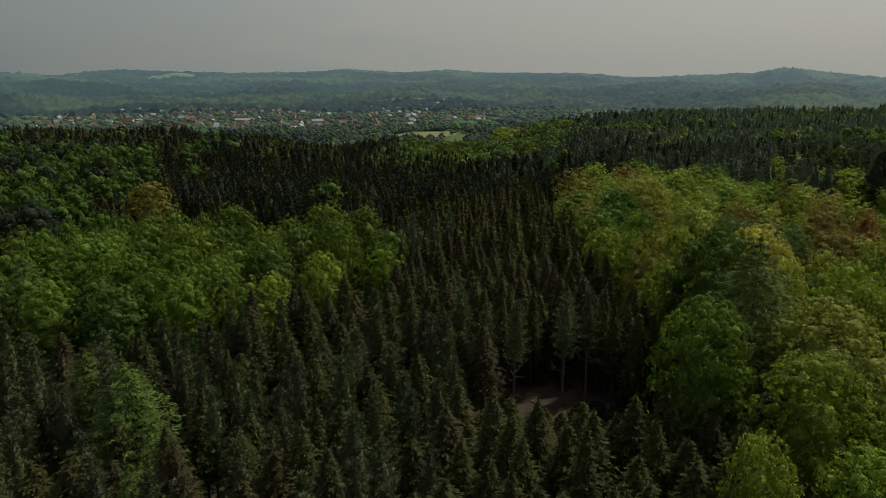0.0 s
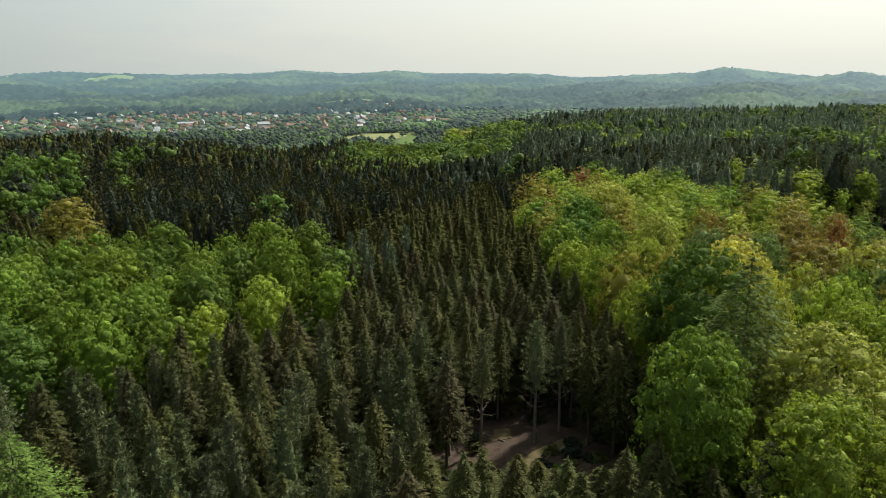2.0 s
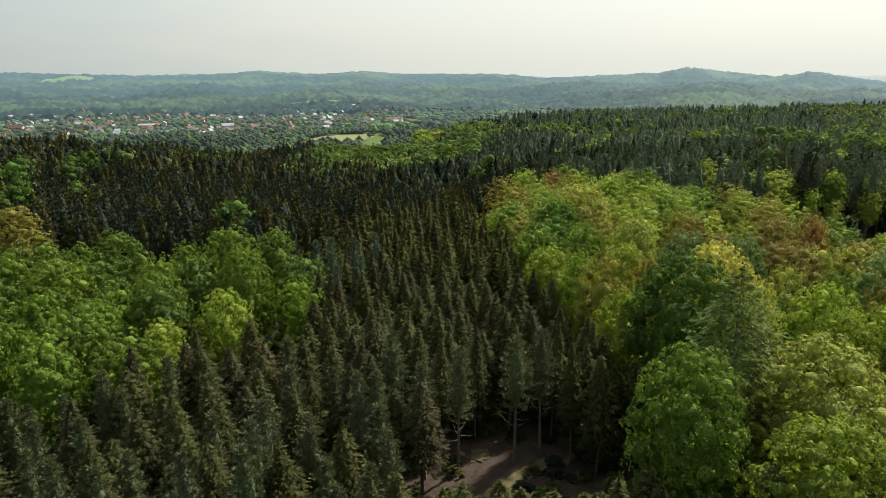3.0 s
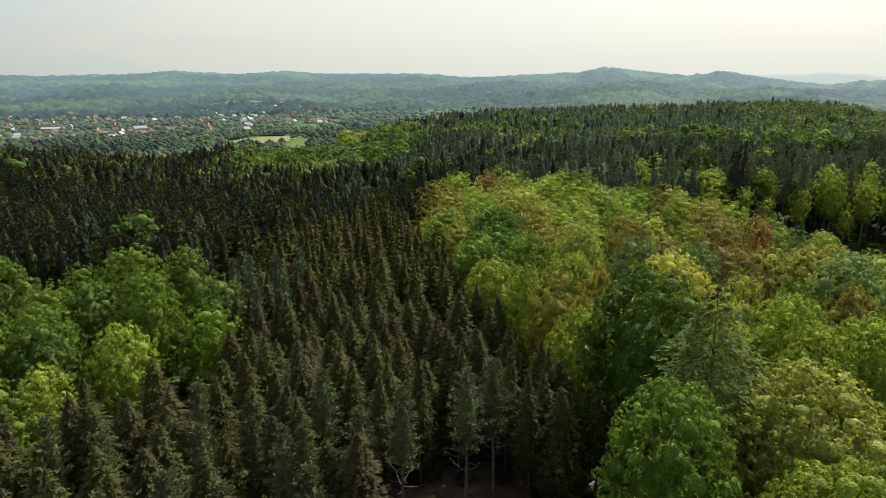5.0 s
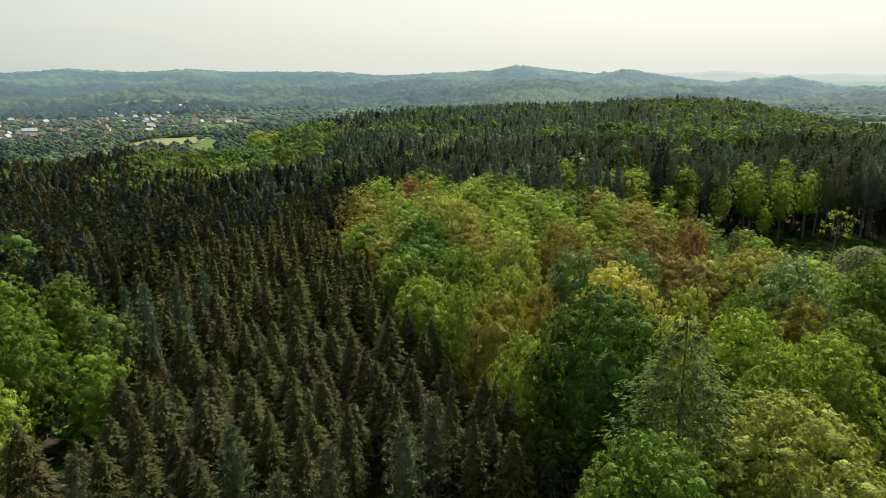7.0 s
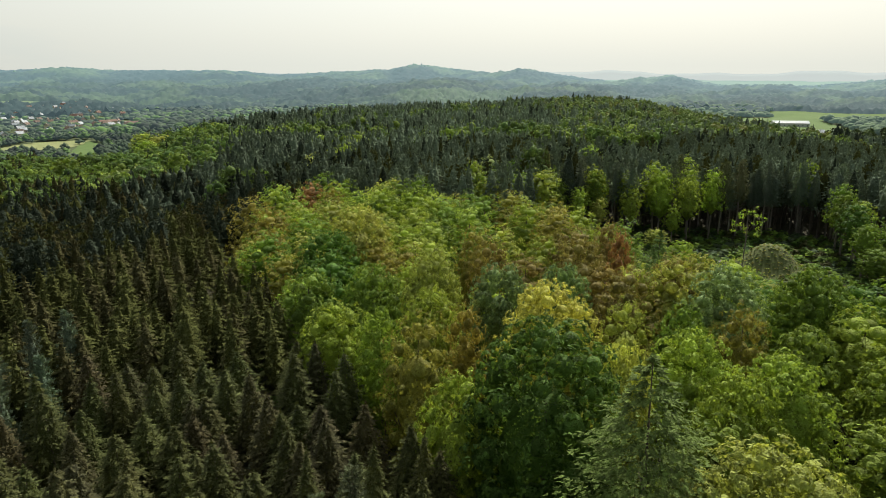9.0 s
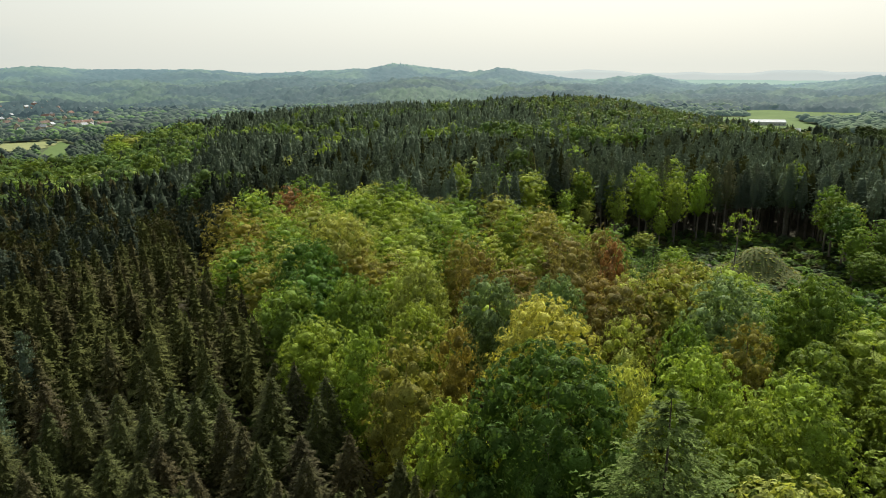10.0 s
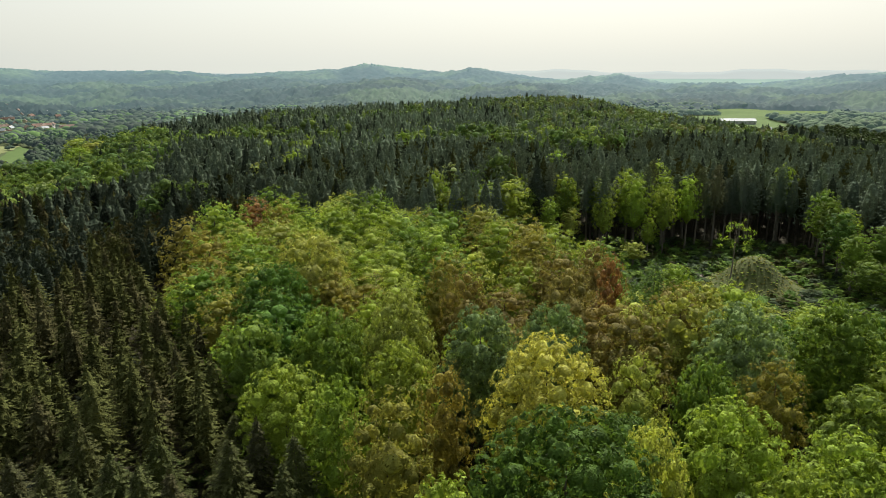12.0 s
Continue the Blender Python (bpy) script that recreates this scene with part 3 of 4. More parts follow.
# ---- the broadleaf stand on the right of the flight ----
BROAD = [(32, 40), (95, 45), (112, 86), (114, 104), (103, 128), (104, 150), (108, 182), (62, 226), (36, 206), (31, 165), (32, 118)]
BROWN = [(62, 106), (76, 104), (92, 128), (96, 148), (84, 156), (58, 140)]
STAND_A = [("fine", 38.6, 91.0, 28.4, 14.5, "deep"), ("fine", 52.3, 108.0, 25.0, 13.0, "yellow"), ("loose", 34.2, 107.5, 24.8, 10.0, "olive"), ("fine", 29.4, 70.5, 25.4, 12.0, "green"),
           ("larch", 38.2, 78.0, 30.8, 13, "larch"), ("fine", 44.4, 72.0, 24.6, 15.0, "pale"), ("fine", 37, 60, 23.4, 12, "fresh"), ("fine", 27.2, 50, 20.4, 7, "fresh"),
           ("fine", 49.5, 93.2, 23.6, 6.5, "yellow"), ("oak", 58.5, 92, 23.4, 11, "fresh"), ("oak", 62, 83.5, 23.2, 10.5, "fresh"), ("tall", 70.6, 88.0, 23.0, 9, "green"),
           ("loose", 61.5, 105.0, 22.4, 7.5, "pale")]
STAND_B = [("oak", 31.5, 124.3, 21.0, 11.5, "fresh"), ("oak", 40.5, 134, 22.4, 10.5, "green"), ("oak", 43.5, 121.5, 22, 9.5, "fresh"), ("fine", 48.0, 129.8, 24.2, 9.5, "pale"),
           ("fine", 40.0, 150.5, 23.6, 12.5, "deep"), ("fine", 48.2, 157.5, 25.6, 13, "pale"), ("oak", 54.2, 120.8, 23.9, 10.0, "blue"), ("oak", 62.5, 118.5, 23.0, 9.5, "blue"),
           ("loose", 81, 137, 22.4, 11.5, "brown"), ("loose", 63, 137, 22.6, 8.5, "brown"), ("loose", 72.0, 126, 24.6, 9.5, "brown"), ("loose", 69, 112.0, 23.4, 10, "brown"),
           ("oak", 79.4, 104.5, 23.8, 12, "blue"), ("oak", 88, 98.0, 24.4, 12, "green")]
STAND_C = [("loose", 71.5, 96.0, 22.8, 8.5, "olive"), ("tall", 89.3, 118, 21, 9, "pale"), ("tall", 95.5, 128, 20, 9, "fresh"), ("loose", 83.3, 129.5, 23.4, 5.5, "rust"),
           ("larch", 87.4, 125.0, 24.0, 7, "larch"), ("loose", 65, 146, 22.4, 9, "olive"), ("loose", 43.6, 113.5, 22.4, 6.5, "olive"), ("soft", 58.0, 216, 20.6, 10, "rust"),
           ("oak", 66, 99, 22.6, 8, "green"), ("oak", 54.7, 83, 23.4, 9, "fresh"), ("tall", 34, 115.5, 22.5, 7, "fresh"), ("edge", 117.2, 197, 22.4, 12, "fresh"), ("loose", 87.5, 137, 23.0, 8, "brown"),
           ("edge", 117.2, 222, 23.2, 9, "silver"), ("edge", 111.5, 224, 22.4, 8, "silver"), ("edge", 98.0, 92.5, 22.6, 9.5, "green"), ("soft", 66.5, 252, 14.6, 10, "fresh")]
taken = []
for stand in (STAND_A, STAND_B, STAND_C):
    for kind, x, y, top, width, colour in stand:
        plant(kind, x, y, top, width, colour, "mixed broadleaf stand")
        taken.append((x, y, width * 0.32))
gen = np.random.default_rng(21)
for x, y in zip(*scattered(gen, BROAD, 8.2, taken, 3.0)):
    near = y < 114 and x < 84
    brown = bool(inside(BROWN, x, y))
    if brown:
        colour = gen.choice(["brown", "olive", "fresh", "olive", "pale"])
    elif y > 150:
        colour = gen.choice(["fresh", "pale", "fresh", "green", "olive", "fresh"])
    else:
        colour = gen.choice(["fresh", "green", "fresh", "green", "deep", "fresh"])
    kind = "soft" if y > 146 else "loose" if colour in ("brown", "olive") else gen.choice(["oak", "tall"]) if near else "small"
    width = gen.uniform(9.2, 12.0)
    plant(kind, float(x), float(y), 20.4 + gen.uniform(-2.6, 2.2) - 4.0 * float(smooth(92, 106, x)), width, str(colour), "mixed broadleaf stand")

LOW = [(103, 128), (114, 104), (112, 86), (134, 92), (132, 116), (118, 146), (106, 150)]
for x, y in zip(*scattered(gen, LOW, 7.0)):
    plant("small", float(x), float(y), 8.5 + gen.uniform(-2, 2.5), gen.uniform(6, 9), str(gen.choice(["fresh", "green", "pale", "blue"])), "young trees at the clearing")

# ---- the broadleaf row on the left ----
ROW = [(-82, 96), (-44, 84), (-22, 102), (-9, 110), (-12, 145), (-74, 158), (-86, 125)]
ROW_TREES = [("tall", -67.7, 152, 25, 13, "olive"), ("oak", -45, 142, 22, 12, "green"), ("oak", -25, 140.5, 22.4, 13, "spring"), ("tall", -16.8, 142, 21.6, 9, "green"),
             ("oak", -60.5, 112, 22, 12, "spring"), ("oak", -48.8, 125.5, 21.2, 12, "spring"), ("oak", -20.8, 112.5, 19.4, 9, "fresh"), ("tall", -47.9, 92, 20, 10, "larch"),
             ("oak", -38.4, 111.2, 19.2, 9, "spring"), ("oak", -32, 120.5, 20, 10, "green"), ("oak", -45.5, 100.5, 20, 10, "spring"), ("tall", -27.4, 105.2, 18, 8, "fresh"),
             ("oak", -20.5, 124, 22.6, 10, "spring")]
taken_left = [(-15, 147, 4.5)]
for kind, x, y, top, width, colour in ROW_TREES:
    plant(kind, x, y, top, width, colour, "broadleaf row by the plantation")
    taken_left.append((x, y, width * 0.32))
for x, y in zip(*scattered(gen, ROW, 8.0, taken_left, 3.0)):
    plant("small", float(x), float(y), 19.5 + gen.uniform(-1.5, 1.5), gen.uniform(7, 10), str(gen.choice(["spring", "green", "spring", "larch"])), "broadleaf row by the plantation")
for x, y, top, w in ((-33, 64, 21.5, 9.5), (-27, 52, 17, 7), (-68, 105, 21, 9), (-41, 72, 19, 7)):
    plant("larch", x, y, top, w, "larch", "larches in the plantation")

# ---- the conifer plantation ----
PLANTATION = [(-90, 22), (31, 22), (33, 78), (34, 98), (29, 126), (29, 170), (27, 206), (-12, 168), (-7, 150), (-9, 110), (-22, 102), (-45, 83), (-90, 92)]
CLEARING = [(5, 85.5), (13, 83), (24, 84), (28, 92), (26, 98), (13, 99), (6, 94)]
solo = [(17.5, 89.9, 20.0), (10.2, 88.9, 19.3), (21.5, 92.5, 19.5), (6.0, 88, 18), (24.5, 89, 18.5), (26.5, 90.5, 18), (28, 94, 19.5), (13.5, 96, 18.5),
        (23.8, 95.5, 18.8), (18.5, 97.5, 19), (8.5, 94.5, 18), (29.6, 89, 16), (26.8, 86, 14.5)]
for n, (x, y, top) in enumerate(solo):
    plant("tallpine" if n < 4 else "spruce", x, y, top, 5.0 if n < 4 else 3.8, "grey" if n < 4 else "spruce", "conifers at the clearing")
for x, y, top, w in ((-5.9, 133.8, 22.0, 5.0), (-2.0, 135.5, 21.5, 4.6), (-8.6, 136.5, 20.8, 4.4), (1.8, 137.0, 21.8, 4.8), (-1.5, 128.0, 20.0, 4.6), (-4.5, 124.5, 19.4, 4.4)):
    plant("pine", x, y, top, w, "dim", "taller conifers at the glade")
x, y = scattered(gen, PLANTATION, 4.7, [(a, b, w) for a, b, w in taken + taken_left], 0.6, 0.34)
keep = ~inside(CLEARING, x, y) & (np.hypot((x + 13.5) / 1.1, y - 147) > 7.5)
for a, b, w in ((-33, 64, 3.2), (-27, 52, 2.5), (-41, 72, 2.5)):
    keep &= np.hypot(x - a, y - b) > w
x, y = x[keep], y[keep]
order = np.argsort(np.hypot((x - 2) * 0.8, y - 82))
singles, rest = order[:300], order[300:]


def conifer_choice(gen, x, y):
    """Kind, colour and height of a plantation tree: greyish pines mixed in towards the south."""
    share = 0.62 * (1 - smooth(82, 100, y)) if x < 14 else 0.15 * (1 - smooth(80, 100, y))
    if gen.uniform() < share:
        return "pine", "grey", 18.0
    return "spruce", str(gen.choice(["spruce", "tawny", "spruce"])), 17.4 + 0.02 * (y - 100)


for i in singles:
    kind, colour, top = conifer_choice(gen, x[i], y[i])
    if 2 < x[i] < 31 and y[i] < 84:
        kind, colour = "spruce", "spruce"
        top = min(top, 51.0 - 0.7 * (y[i] - 15.0))
        if top < 3.6:
            continue
    plant(kind, float(x[i]), float(y[i]), float(land(x[i], y[i])) + top - 2.0 + gen.uniform(-1.8, 1.4), gen.uniform(4.2, 5.4) if kind == "pine" else gen.uniform(4.8, 6.2) * min(1.0, 0.35 + top / 20), colour, "conifer plantation")

# ---- joined woods ----


def woods(name, shapes, places, material, label, soft=False):
    """Many trees as one object. places: rows of x, y, z, width scale, height scale, shape number, r, g, b."""
    vs, fs, ts, base = [], [], [], 0
    places = np.asarray(places, float)
    turns = np.random.default_rng(len(places)).uniform(0, 6.283, len(places))
    for k, (v, f) in enumerate(shapes):
        sel = places[:, 5].astype(int) == k
        p, a = places[sel], turns[sel]
        if not len(p):
            continue
        c, s = np.cos(a)[:, None], np.sin(a)[:, None]
        w = p[:, 3:4]
        vx = (v[None, :, 0] * c - v[None, :, 1] * s) * w + p[:, 0:1]
        vy = (v[None, :, 0] * s + v[None, :, 1] * c) * w + p[:, 1:2]
        vz = v[None, :, 2] * p[:, 4:5] + p[:, 2:3]
        vs.append(np.stack([vx, vy, vz], -1).reshape(-1, 3))
        fs.append((f[None] + (np.arange(len(p)) * len(v))[:, None, None]).reshape(-1, 3) + base)
        col = np.concatenate([p[:, 6:9], np.ones((len(p), 1))], 1)
        ts.append(np.repeat(col, len(v), 0))
        base += len(p) * len(v)
    ob = new(name, mesh_from(name, np.concatenate(vs), np.concatenate(fs), 3, material, np.concatenate(ts), soft))
    return tagged(ob, label, "trees", kind="stuff")


def rows_for(gen, x, y, width, height, shapes, colours, weights, spread=0.07, muted=0.0):
    n = len(x)
    pick = gen.choice(len(colours), n, p=np.array(weights) / sum(weights))
    tint = np.array([COLOURS[c][0] for c in colours])[pick] * gen.uniform(0.8, 1.2, (n, 1))
    # muted: share of haze blended into the leaf tint as a flat grey-green
    tint = tint * (1 - muted) + np.array([0.055, 0.085, 0.045]) * muted
    swell = 1 + 0.07 * waves(np.asarray(x), np.asarray(y), 75, 61) + 0.05 * waves(np.asarray(x), np.asarray(y), 28, 62)
    return np.column_stack([x, y, land(x, y), width * gen.uniform(0.85, 1.15, n), height * swell * gen.uniform(1 - spread, 1 + spread, n), gen.integers(0, shapes, n), tint])




def bushy_spruce(seed, radius, levels, per_level, twigs, needle, taper, core=0.6, ragged=0.2):
    """A lighter spruce for joined woods."""
    return unit_sized(spruce(seed, 17, radius, levels, per_level, twigs, 0.4, taper=taper, needle=needle, core=core, step=2, ragged=ragged), 17)


near_spruce = [bushy_spruce(170 + k, 2.5, 15, 8, 5, 0.52, 5.5 + 0.4 * k) for k in range(6)]
mid_spruce = [bushy_spruce(100 + k, 3.3, 10, 8, 4, 0.6, 3.0 + 0.5 * k) for k in range(4)] + [unit_sized(pine(104 + k, 17, 5.6, 0.3, 26, 24, 0.48, 0.6), 17) for k in range(3)]
mid_leafy = [unit_sized(broadleaf(110 + k, 20, 10, 0.12, 20, 9, 6, 0.75, 0.08, cores=0.7, fray=0.25), 20) for k in range(3)]
px, py = x[rest], y[rest]
near_rows = rows_for(gen, px, py, 23.0, 15.6, 6, ["spruce", "tawny"], [2, 1])
woods("spruce_wood", near_spruce, near_rows, needle_far, "dense plantation of dark olive spruces beyond the clearing")

# dark conifer wood behind, and the wood to the right of the treeline
BACK = [(-250, 170), (-130, 130), (-88, 128), (-76, 162), (-20, 152), (-6, 176), (27, 207), (36, 208), (60, 230), (62, 236), (40, 240), (40, 262), (-200, 262)]
RIGHT = [(40, 238), (64, 234), (108, 190), (122, 202), (138, 203), (152, 196), (172, 180), (186, 162), (190, 142), (174, 128), (166, 92), (300, 92), (320, 230), (200, 285), (70, 285), (40, 262)]
bx, by = scattered(gen, BACK, 4.2, jitter=0.36)
gap = np.hypot(bx - 60, by - 264) > 7
bx, by = bx[gap], by[gap]
leafy_back = gen.uniform(size=len(bx)) < 0.6 * smooth(60, 130, -bx)
bx_leafy, by_leafy = bx[leafy_back], by[leafy_back]
bx, by = bx[~leafy_back], by[~leafy_back]
thin_out = gen.uniform(size=len(bx_leafy)) < 0.3
bx_leafy, by_leafy = bx_leafy[thin_out], by_leafy[thin_out]
back_rows = rows_for(gen, bx, by, 20, 18.0, 7, ["dark", "spruce", "tawny"], [3, 1, 1], 0.06)
piny = (back_rows[:, 5] < 3) & (gen.uniform(size=len(bx)) < 0.6)
back_rows[piny, 5] = gen.integers(4, 7, piny.sum())
rx, ry = scattered(gen, RIGHT, 4.3)
mixed_patch = waves(rx, ry, 90, 17) + 0.35 * waves(rx, ry, 40, 18) > 0.62 - 0.35 * smooth(225, 275, ry)
qx, qy = rx[mixed_patch], ry[mixed_patch]
rx, ry = rx[~mixed_patch], ry[~mixed_patch]
right_rows = rows_for(gen, rx, ry, 20, 21.0, 7, ["dim", "dark", "spruce"], [5, 0.7, 0.8], 0.07)
# less of the haze paleness in the tint, so darker, at western bearings
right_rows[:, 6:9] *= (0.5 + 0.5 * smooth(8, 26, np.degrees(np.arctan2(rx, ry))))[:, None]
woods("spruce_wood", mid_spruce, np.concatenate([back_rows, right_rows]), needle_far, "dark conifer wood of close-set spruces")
stem_rows = np.concatenate([back_rows[by < 165], right_rows[(ry < 240) | (rx > 190)]]).copy()
stem_rows[:, 5] = 0
woods("tree_trunks", [tube([(0, 0, -0.03), (0, 0, 0.75)], [0.012, 0.006], 4)], stem_rows, bark, "bare stems below the conifer crowns at the wood's edge")
sel2 = gen.uniform(size=len(qx)) < 0.5
edge_l = scattered(gen, [(-110, 128), (-84, 126), (-80, 200), (-150, 240), (-160, 180)], 8)
lx, ly = qx[sel2], qy[sel2]
wx0, wy0 = np.concatenate([[-29.1], bx_leafy, edge_l[0]]), np.concatenate([[169.9], by_leafy, edge_l[1]])
woods("broadleaf_wood", mid_leafy, rows_for(gen, wx0, wy0, 20, 21.0, 3, ["deep", "larch", "dark"], [4, 1, 2], 0.15, 0.1), leaf_far, "deep green broadleaf trees at the edge of the dark wood")
woods("broadleaf_wood", mid_leafy, rows_for(gen, lx, ly, 20, 22.0, 3, ["green", "larch", "deep", "fresh"], [2, 1, 3, 0.8], 0.15, 0.3), leaf_far, "broadleaf trees scattered through the dark conifer wood")
TREELINE = [("edge", 150, 186, 23.5, 8, "fresh"), ("edge", 146, 180, 22, 7, "fresh"), ("edge", 157, 180, 22.5, 7.5, "fresh"), ("edge", 137, 197, 22, 7, "fresh"), ("edge", 143, 189, 21, 6.5, "green"),
            ("edge", 153, 176, 20, 6, "fresh"), ("edge", 162, 176, 22, 7, "fresh"), ("edge", 112, 199, 22, 8, "fresh"), ("edge", 125, 203, 21, 7, "blue"), ("edge", 104, 203, 20, 8, "fresh"),
            ("tallpine", 128, 200, 23, 5, "dim"), ("tallpine", 133, 198, 24, 5.5, "dim")]
TREELINE_EAST = [("edge", 155, 220.6, 24.4, 9, "fresh"), ("edge", 173, 196, 23, 8, "fresh"), ("tallpine", 147.3, 195, 25, 6, "dim"), ("tallpine", 160, 203, 24.6, 6, "dim"), ("tallpine", 164, 190, 24.5, 6, "grey"), ("tallpine", 140.6, 186, 25, 6, "dim"),
                 ("tallpine", 141, 192, 24, 5.5, "dim"), ("tallpine", 155, 184, 24, 5.5, "dim"), ("tallpine", 166, 176, 24, 6, "grey"), ("tallpine", 171, 174, 24.5, 6, "grey"),
                 ("tallpine", 177, 170, 24, 6, "dim"), ("tallpine", 184, 164, 24, 6, "dim"), ("tallpine", 189, 156, 24, 6, "dim"), ("edge", 180, 126, 20, 8, "deep"), ("edge", 172, 116, 21, 8, "fresh"),
                 ("edge", 186, 116, 23, 9, "deep"), ("edge", 166, 106, 20, 8, "fresh"), ("edge", 163, 133, 15, 7, "green"), ("edge", 171, 140, 18, 8, "deep"), ("edge", 170, 130, 17, 9, "green"), ("edge", 176, 146, 19, 7, "green"), ("small", 158, 127, 11, 9, "green"), ("thin", 131.4, 141.5, 20.4, 5.6, "fresh")]
for a in np.linspace(0, 1, 44):
    x0, y0 = float(np.interp(a, [0, 0.35, 0.7, 1], [92, 122, 152, 188])) + gen.uniform(-2, 2), float(np.interp(a, [0, 0.35, 0.7, 1], [214, 206, 188, 162])) + gen.uniform(-1, 7)
    leafy = gen.uniform() < 0.42 - 0.25 * a
    kind = "edge" if leafy else str(gen.choice(["tallpine", "tallpine", "pine", "spruce"]))
    plant(kind, x0, y0, 22.5 + gen.uniform(-3.5, 2.5), gen.uniform(5.5, 8.5) if leafy else gen.uniform(4.5, 6.2), str(gen.choice(["green", "fresh", "deep"])) if leafy else "dim", "tall trees along the treeline")
for x0, y0, top, w, colour in ((128, 193, 17, 6, "fresh"), (133, 190, 14, 5.5, "pale"), (139, 184, 18, 6, "fresh"), (147, 176, 13, 5, "fresh"), (124, 197, 19, 6.5, "green"), (106, 206, 21, 8, "fresh"),
                                (112, 190, 14, 8, "fresh"), (135, 170, 9, 6, "pale"), (127, 176, 9, 6.5, "fresh"), (120, 182, 10, 7, "fresh"), (180, 150, 20, 7, "green"), (176, 142, 17, 7, "fresh")):
    plant("edge", x0, y0, top, w, colour, "light trees in front of the dark wood")
for stand in (TREELINE, TREELINE_EAST):
    for kind, x0, y0, top, w, colour in stand:
        plant(kind, x0, y0, top, w, colour, "tall trees along the treeline")

# far woods out to the forest's edge
far_spruce = [bushy_spruce(120 + k, 3.3, 6, 6, 1, 1.2, 2.0 + 0.35 * k, 0.7, 0.22) for k in range(6)]
blob_v = [np.array([(0, 0, 1.0)] + [(0.5 * math.cos(a), 0.5 * math.sin(a), 0.72) for a in np.arange(6) * 1.047] + [(0.56 * math.cos(a + 0.5), 0.56 * math.sin(a + 0.5), 0.3) for a in np.arange(6) * 1.047])
          * np.random.default_rng(130 + k).uniform(0.75, 1.25, (13, 3)) for k in range(5)]
blob_f = np.array([(0, 1 + i, 1 + (i + 1) % 6) for i in range(6)] + [(1 + i, 7 + i, 1 + (i + 1) % 6) for i in range(6)] + [(1 + (i + 1) % 6, 7 + i, 7 + (i + 1) % 6) for i in range(6)])
blobs = [(b, blob_f) for b in blob_v]


def sector(gen, r0, r1, spacing, az0=-42, az1=72):
    """Evenly strewn spots between two distances in the field of view."""
    area = (r1 * r1 - r0 * r0) / 2 * radians(az1 - az0)
    n = int(area / spacing ** 2)
    r, a = np.sqrt(gen.uniform(r0 * r0, r1 * r1, n)), np.radians(gen.uniform(az0, az1, n))
    return r * np.sin(a), r * np.cos(a)


NORTH_GROUP = [("small", 22, 401, 1.6, 16, "silver"), ("small", 32, 407, 3.0, 18, "silver"), ("small", 43, 404, 2.4, 15, "silver"), ("small", 1, 463, 3.2, 19, "green"), ("small", -14, 470, 0.5, 16, "deep"),
               ("small", 16, 438, 1.5, 16, "green"), ("small", 26, 470, 2.5, 17, "deep"), ("small", 47, 520, 4.0, 19, "fresh"), ("small", 58, 541, 5.2, 20, "pale"), ("small", 71, 530, 5.0, 18, "fresh")]
NORTH_MORE = [("small", 62, 706, -7, 24, "fresh"), ("small", 47, 376, 13, 13, "green"), ("small", 88, 560, 6, 18, "green"), ("small", 104, 590, 8, 18, "fresh"), ("small", 60, 268, 15, 9, "fresh"),
              ("small", 153, 425, 10, 15, "fresh"), ("small", 162, 432, 10, 15, "pale"), ("small", 144, 437, 9, 14, "fresh"), ("small", 100, 300, 21, 10, "fresh"), ("small", 162, 329, 22.4, 12, "green"),
              ("small", 82, 286, 19, 10, "pale"), ("small", 92, 292, 20, 9, "fresh"), ("small", -5, 395, 3, 14, "green"), ("small", 10, 372, 0, 13, "deep")]
for stand in (NORTH_GROUP, NORTH_MORE):
    for kind, x0, y0, top, w, colour in stand:
        plant(kind, x0, y0, top, w, colour, "broadleaf group at the wood's edge")
fx, fy = sector(gen, 235, 980, 5.0)
thinned = gen.uniform(size=len(fx)) < np.clip(420 / np.hypot(fx, fy), 0.3, 1.0) ** 1.3
fx, fy = fx[thinned], fy[thinned]
az = np.degrees(np.arctan2(fx, fy))
rr = np.hypot(fx, fy)
keep = (rr < np.interp(az, E_AZ, E_R) + 30) & ~inside(BACK, fx, fy) & ~inside(RIGHT, fx, fy) & ~inside(BROAD, fx, fy) & ~inside(ROW, fx, fy) & ~inside(PLANTATION, fx, fy)
keep &= ~((fx > 100) & (fx < 200) & (fy > 60) & (fy < 192) & (rr < 260))
for _, x0, y0, _, w, _ in NORTH_GROUP + NORTH_MORE:
    keep &= np.hypot(fx - x0, fy - y0 + 4) > w * 0.62
fx, fy = fx[keep], fy[keep]
patchy = waves(fx, fy, 170, 11) + 0.5 * waves(fx, fy, 60, 12) + gen.normal(size=len(fx)) * 0.35
ridge_share = smooth(5, 12, np.degrees(np.arctan2(fx, fy))) * 0.35
north_patch = inside([(-25, 372), (20, 352), (60, 358), (85, 420), (110, 600), (-10, 620), (-40, 520)], fx, fy)
az_far = np.degrees(np.arctan2(fx, fy))
leafy_hill = ((az_far > 35) & (np.hypot(fx, fy) > 420)) | (np.hypot(fx, fy) > np.interp(az_far, E_AZ, E_R) - 45) & (az_far > 42)
west_edge = inside([(-260, 250), (-120, 235), (-40, 300), (20, 335), (20, 440), (-260, 440)], fx, fy)
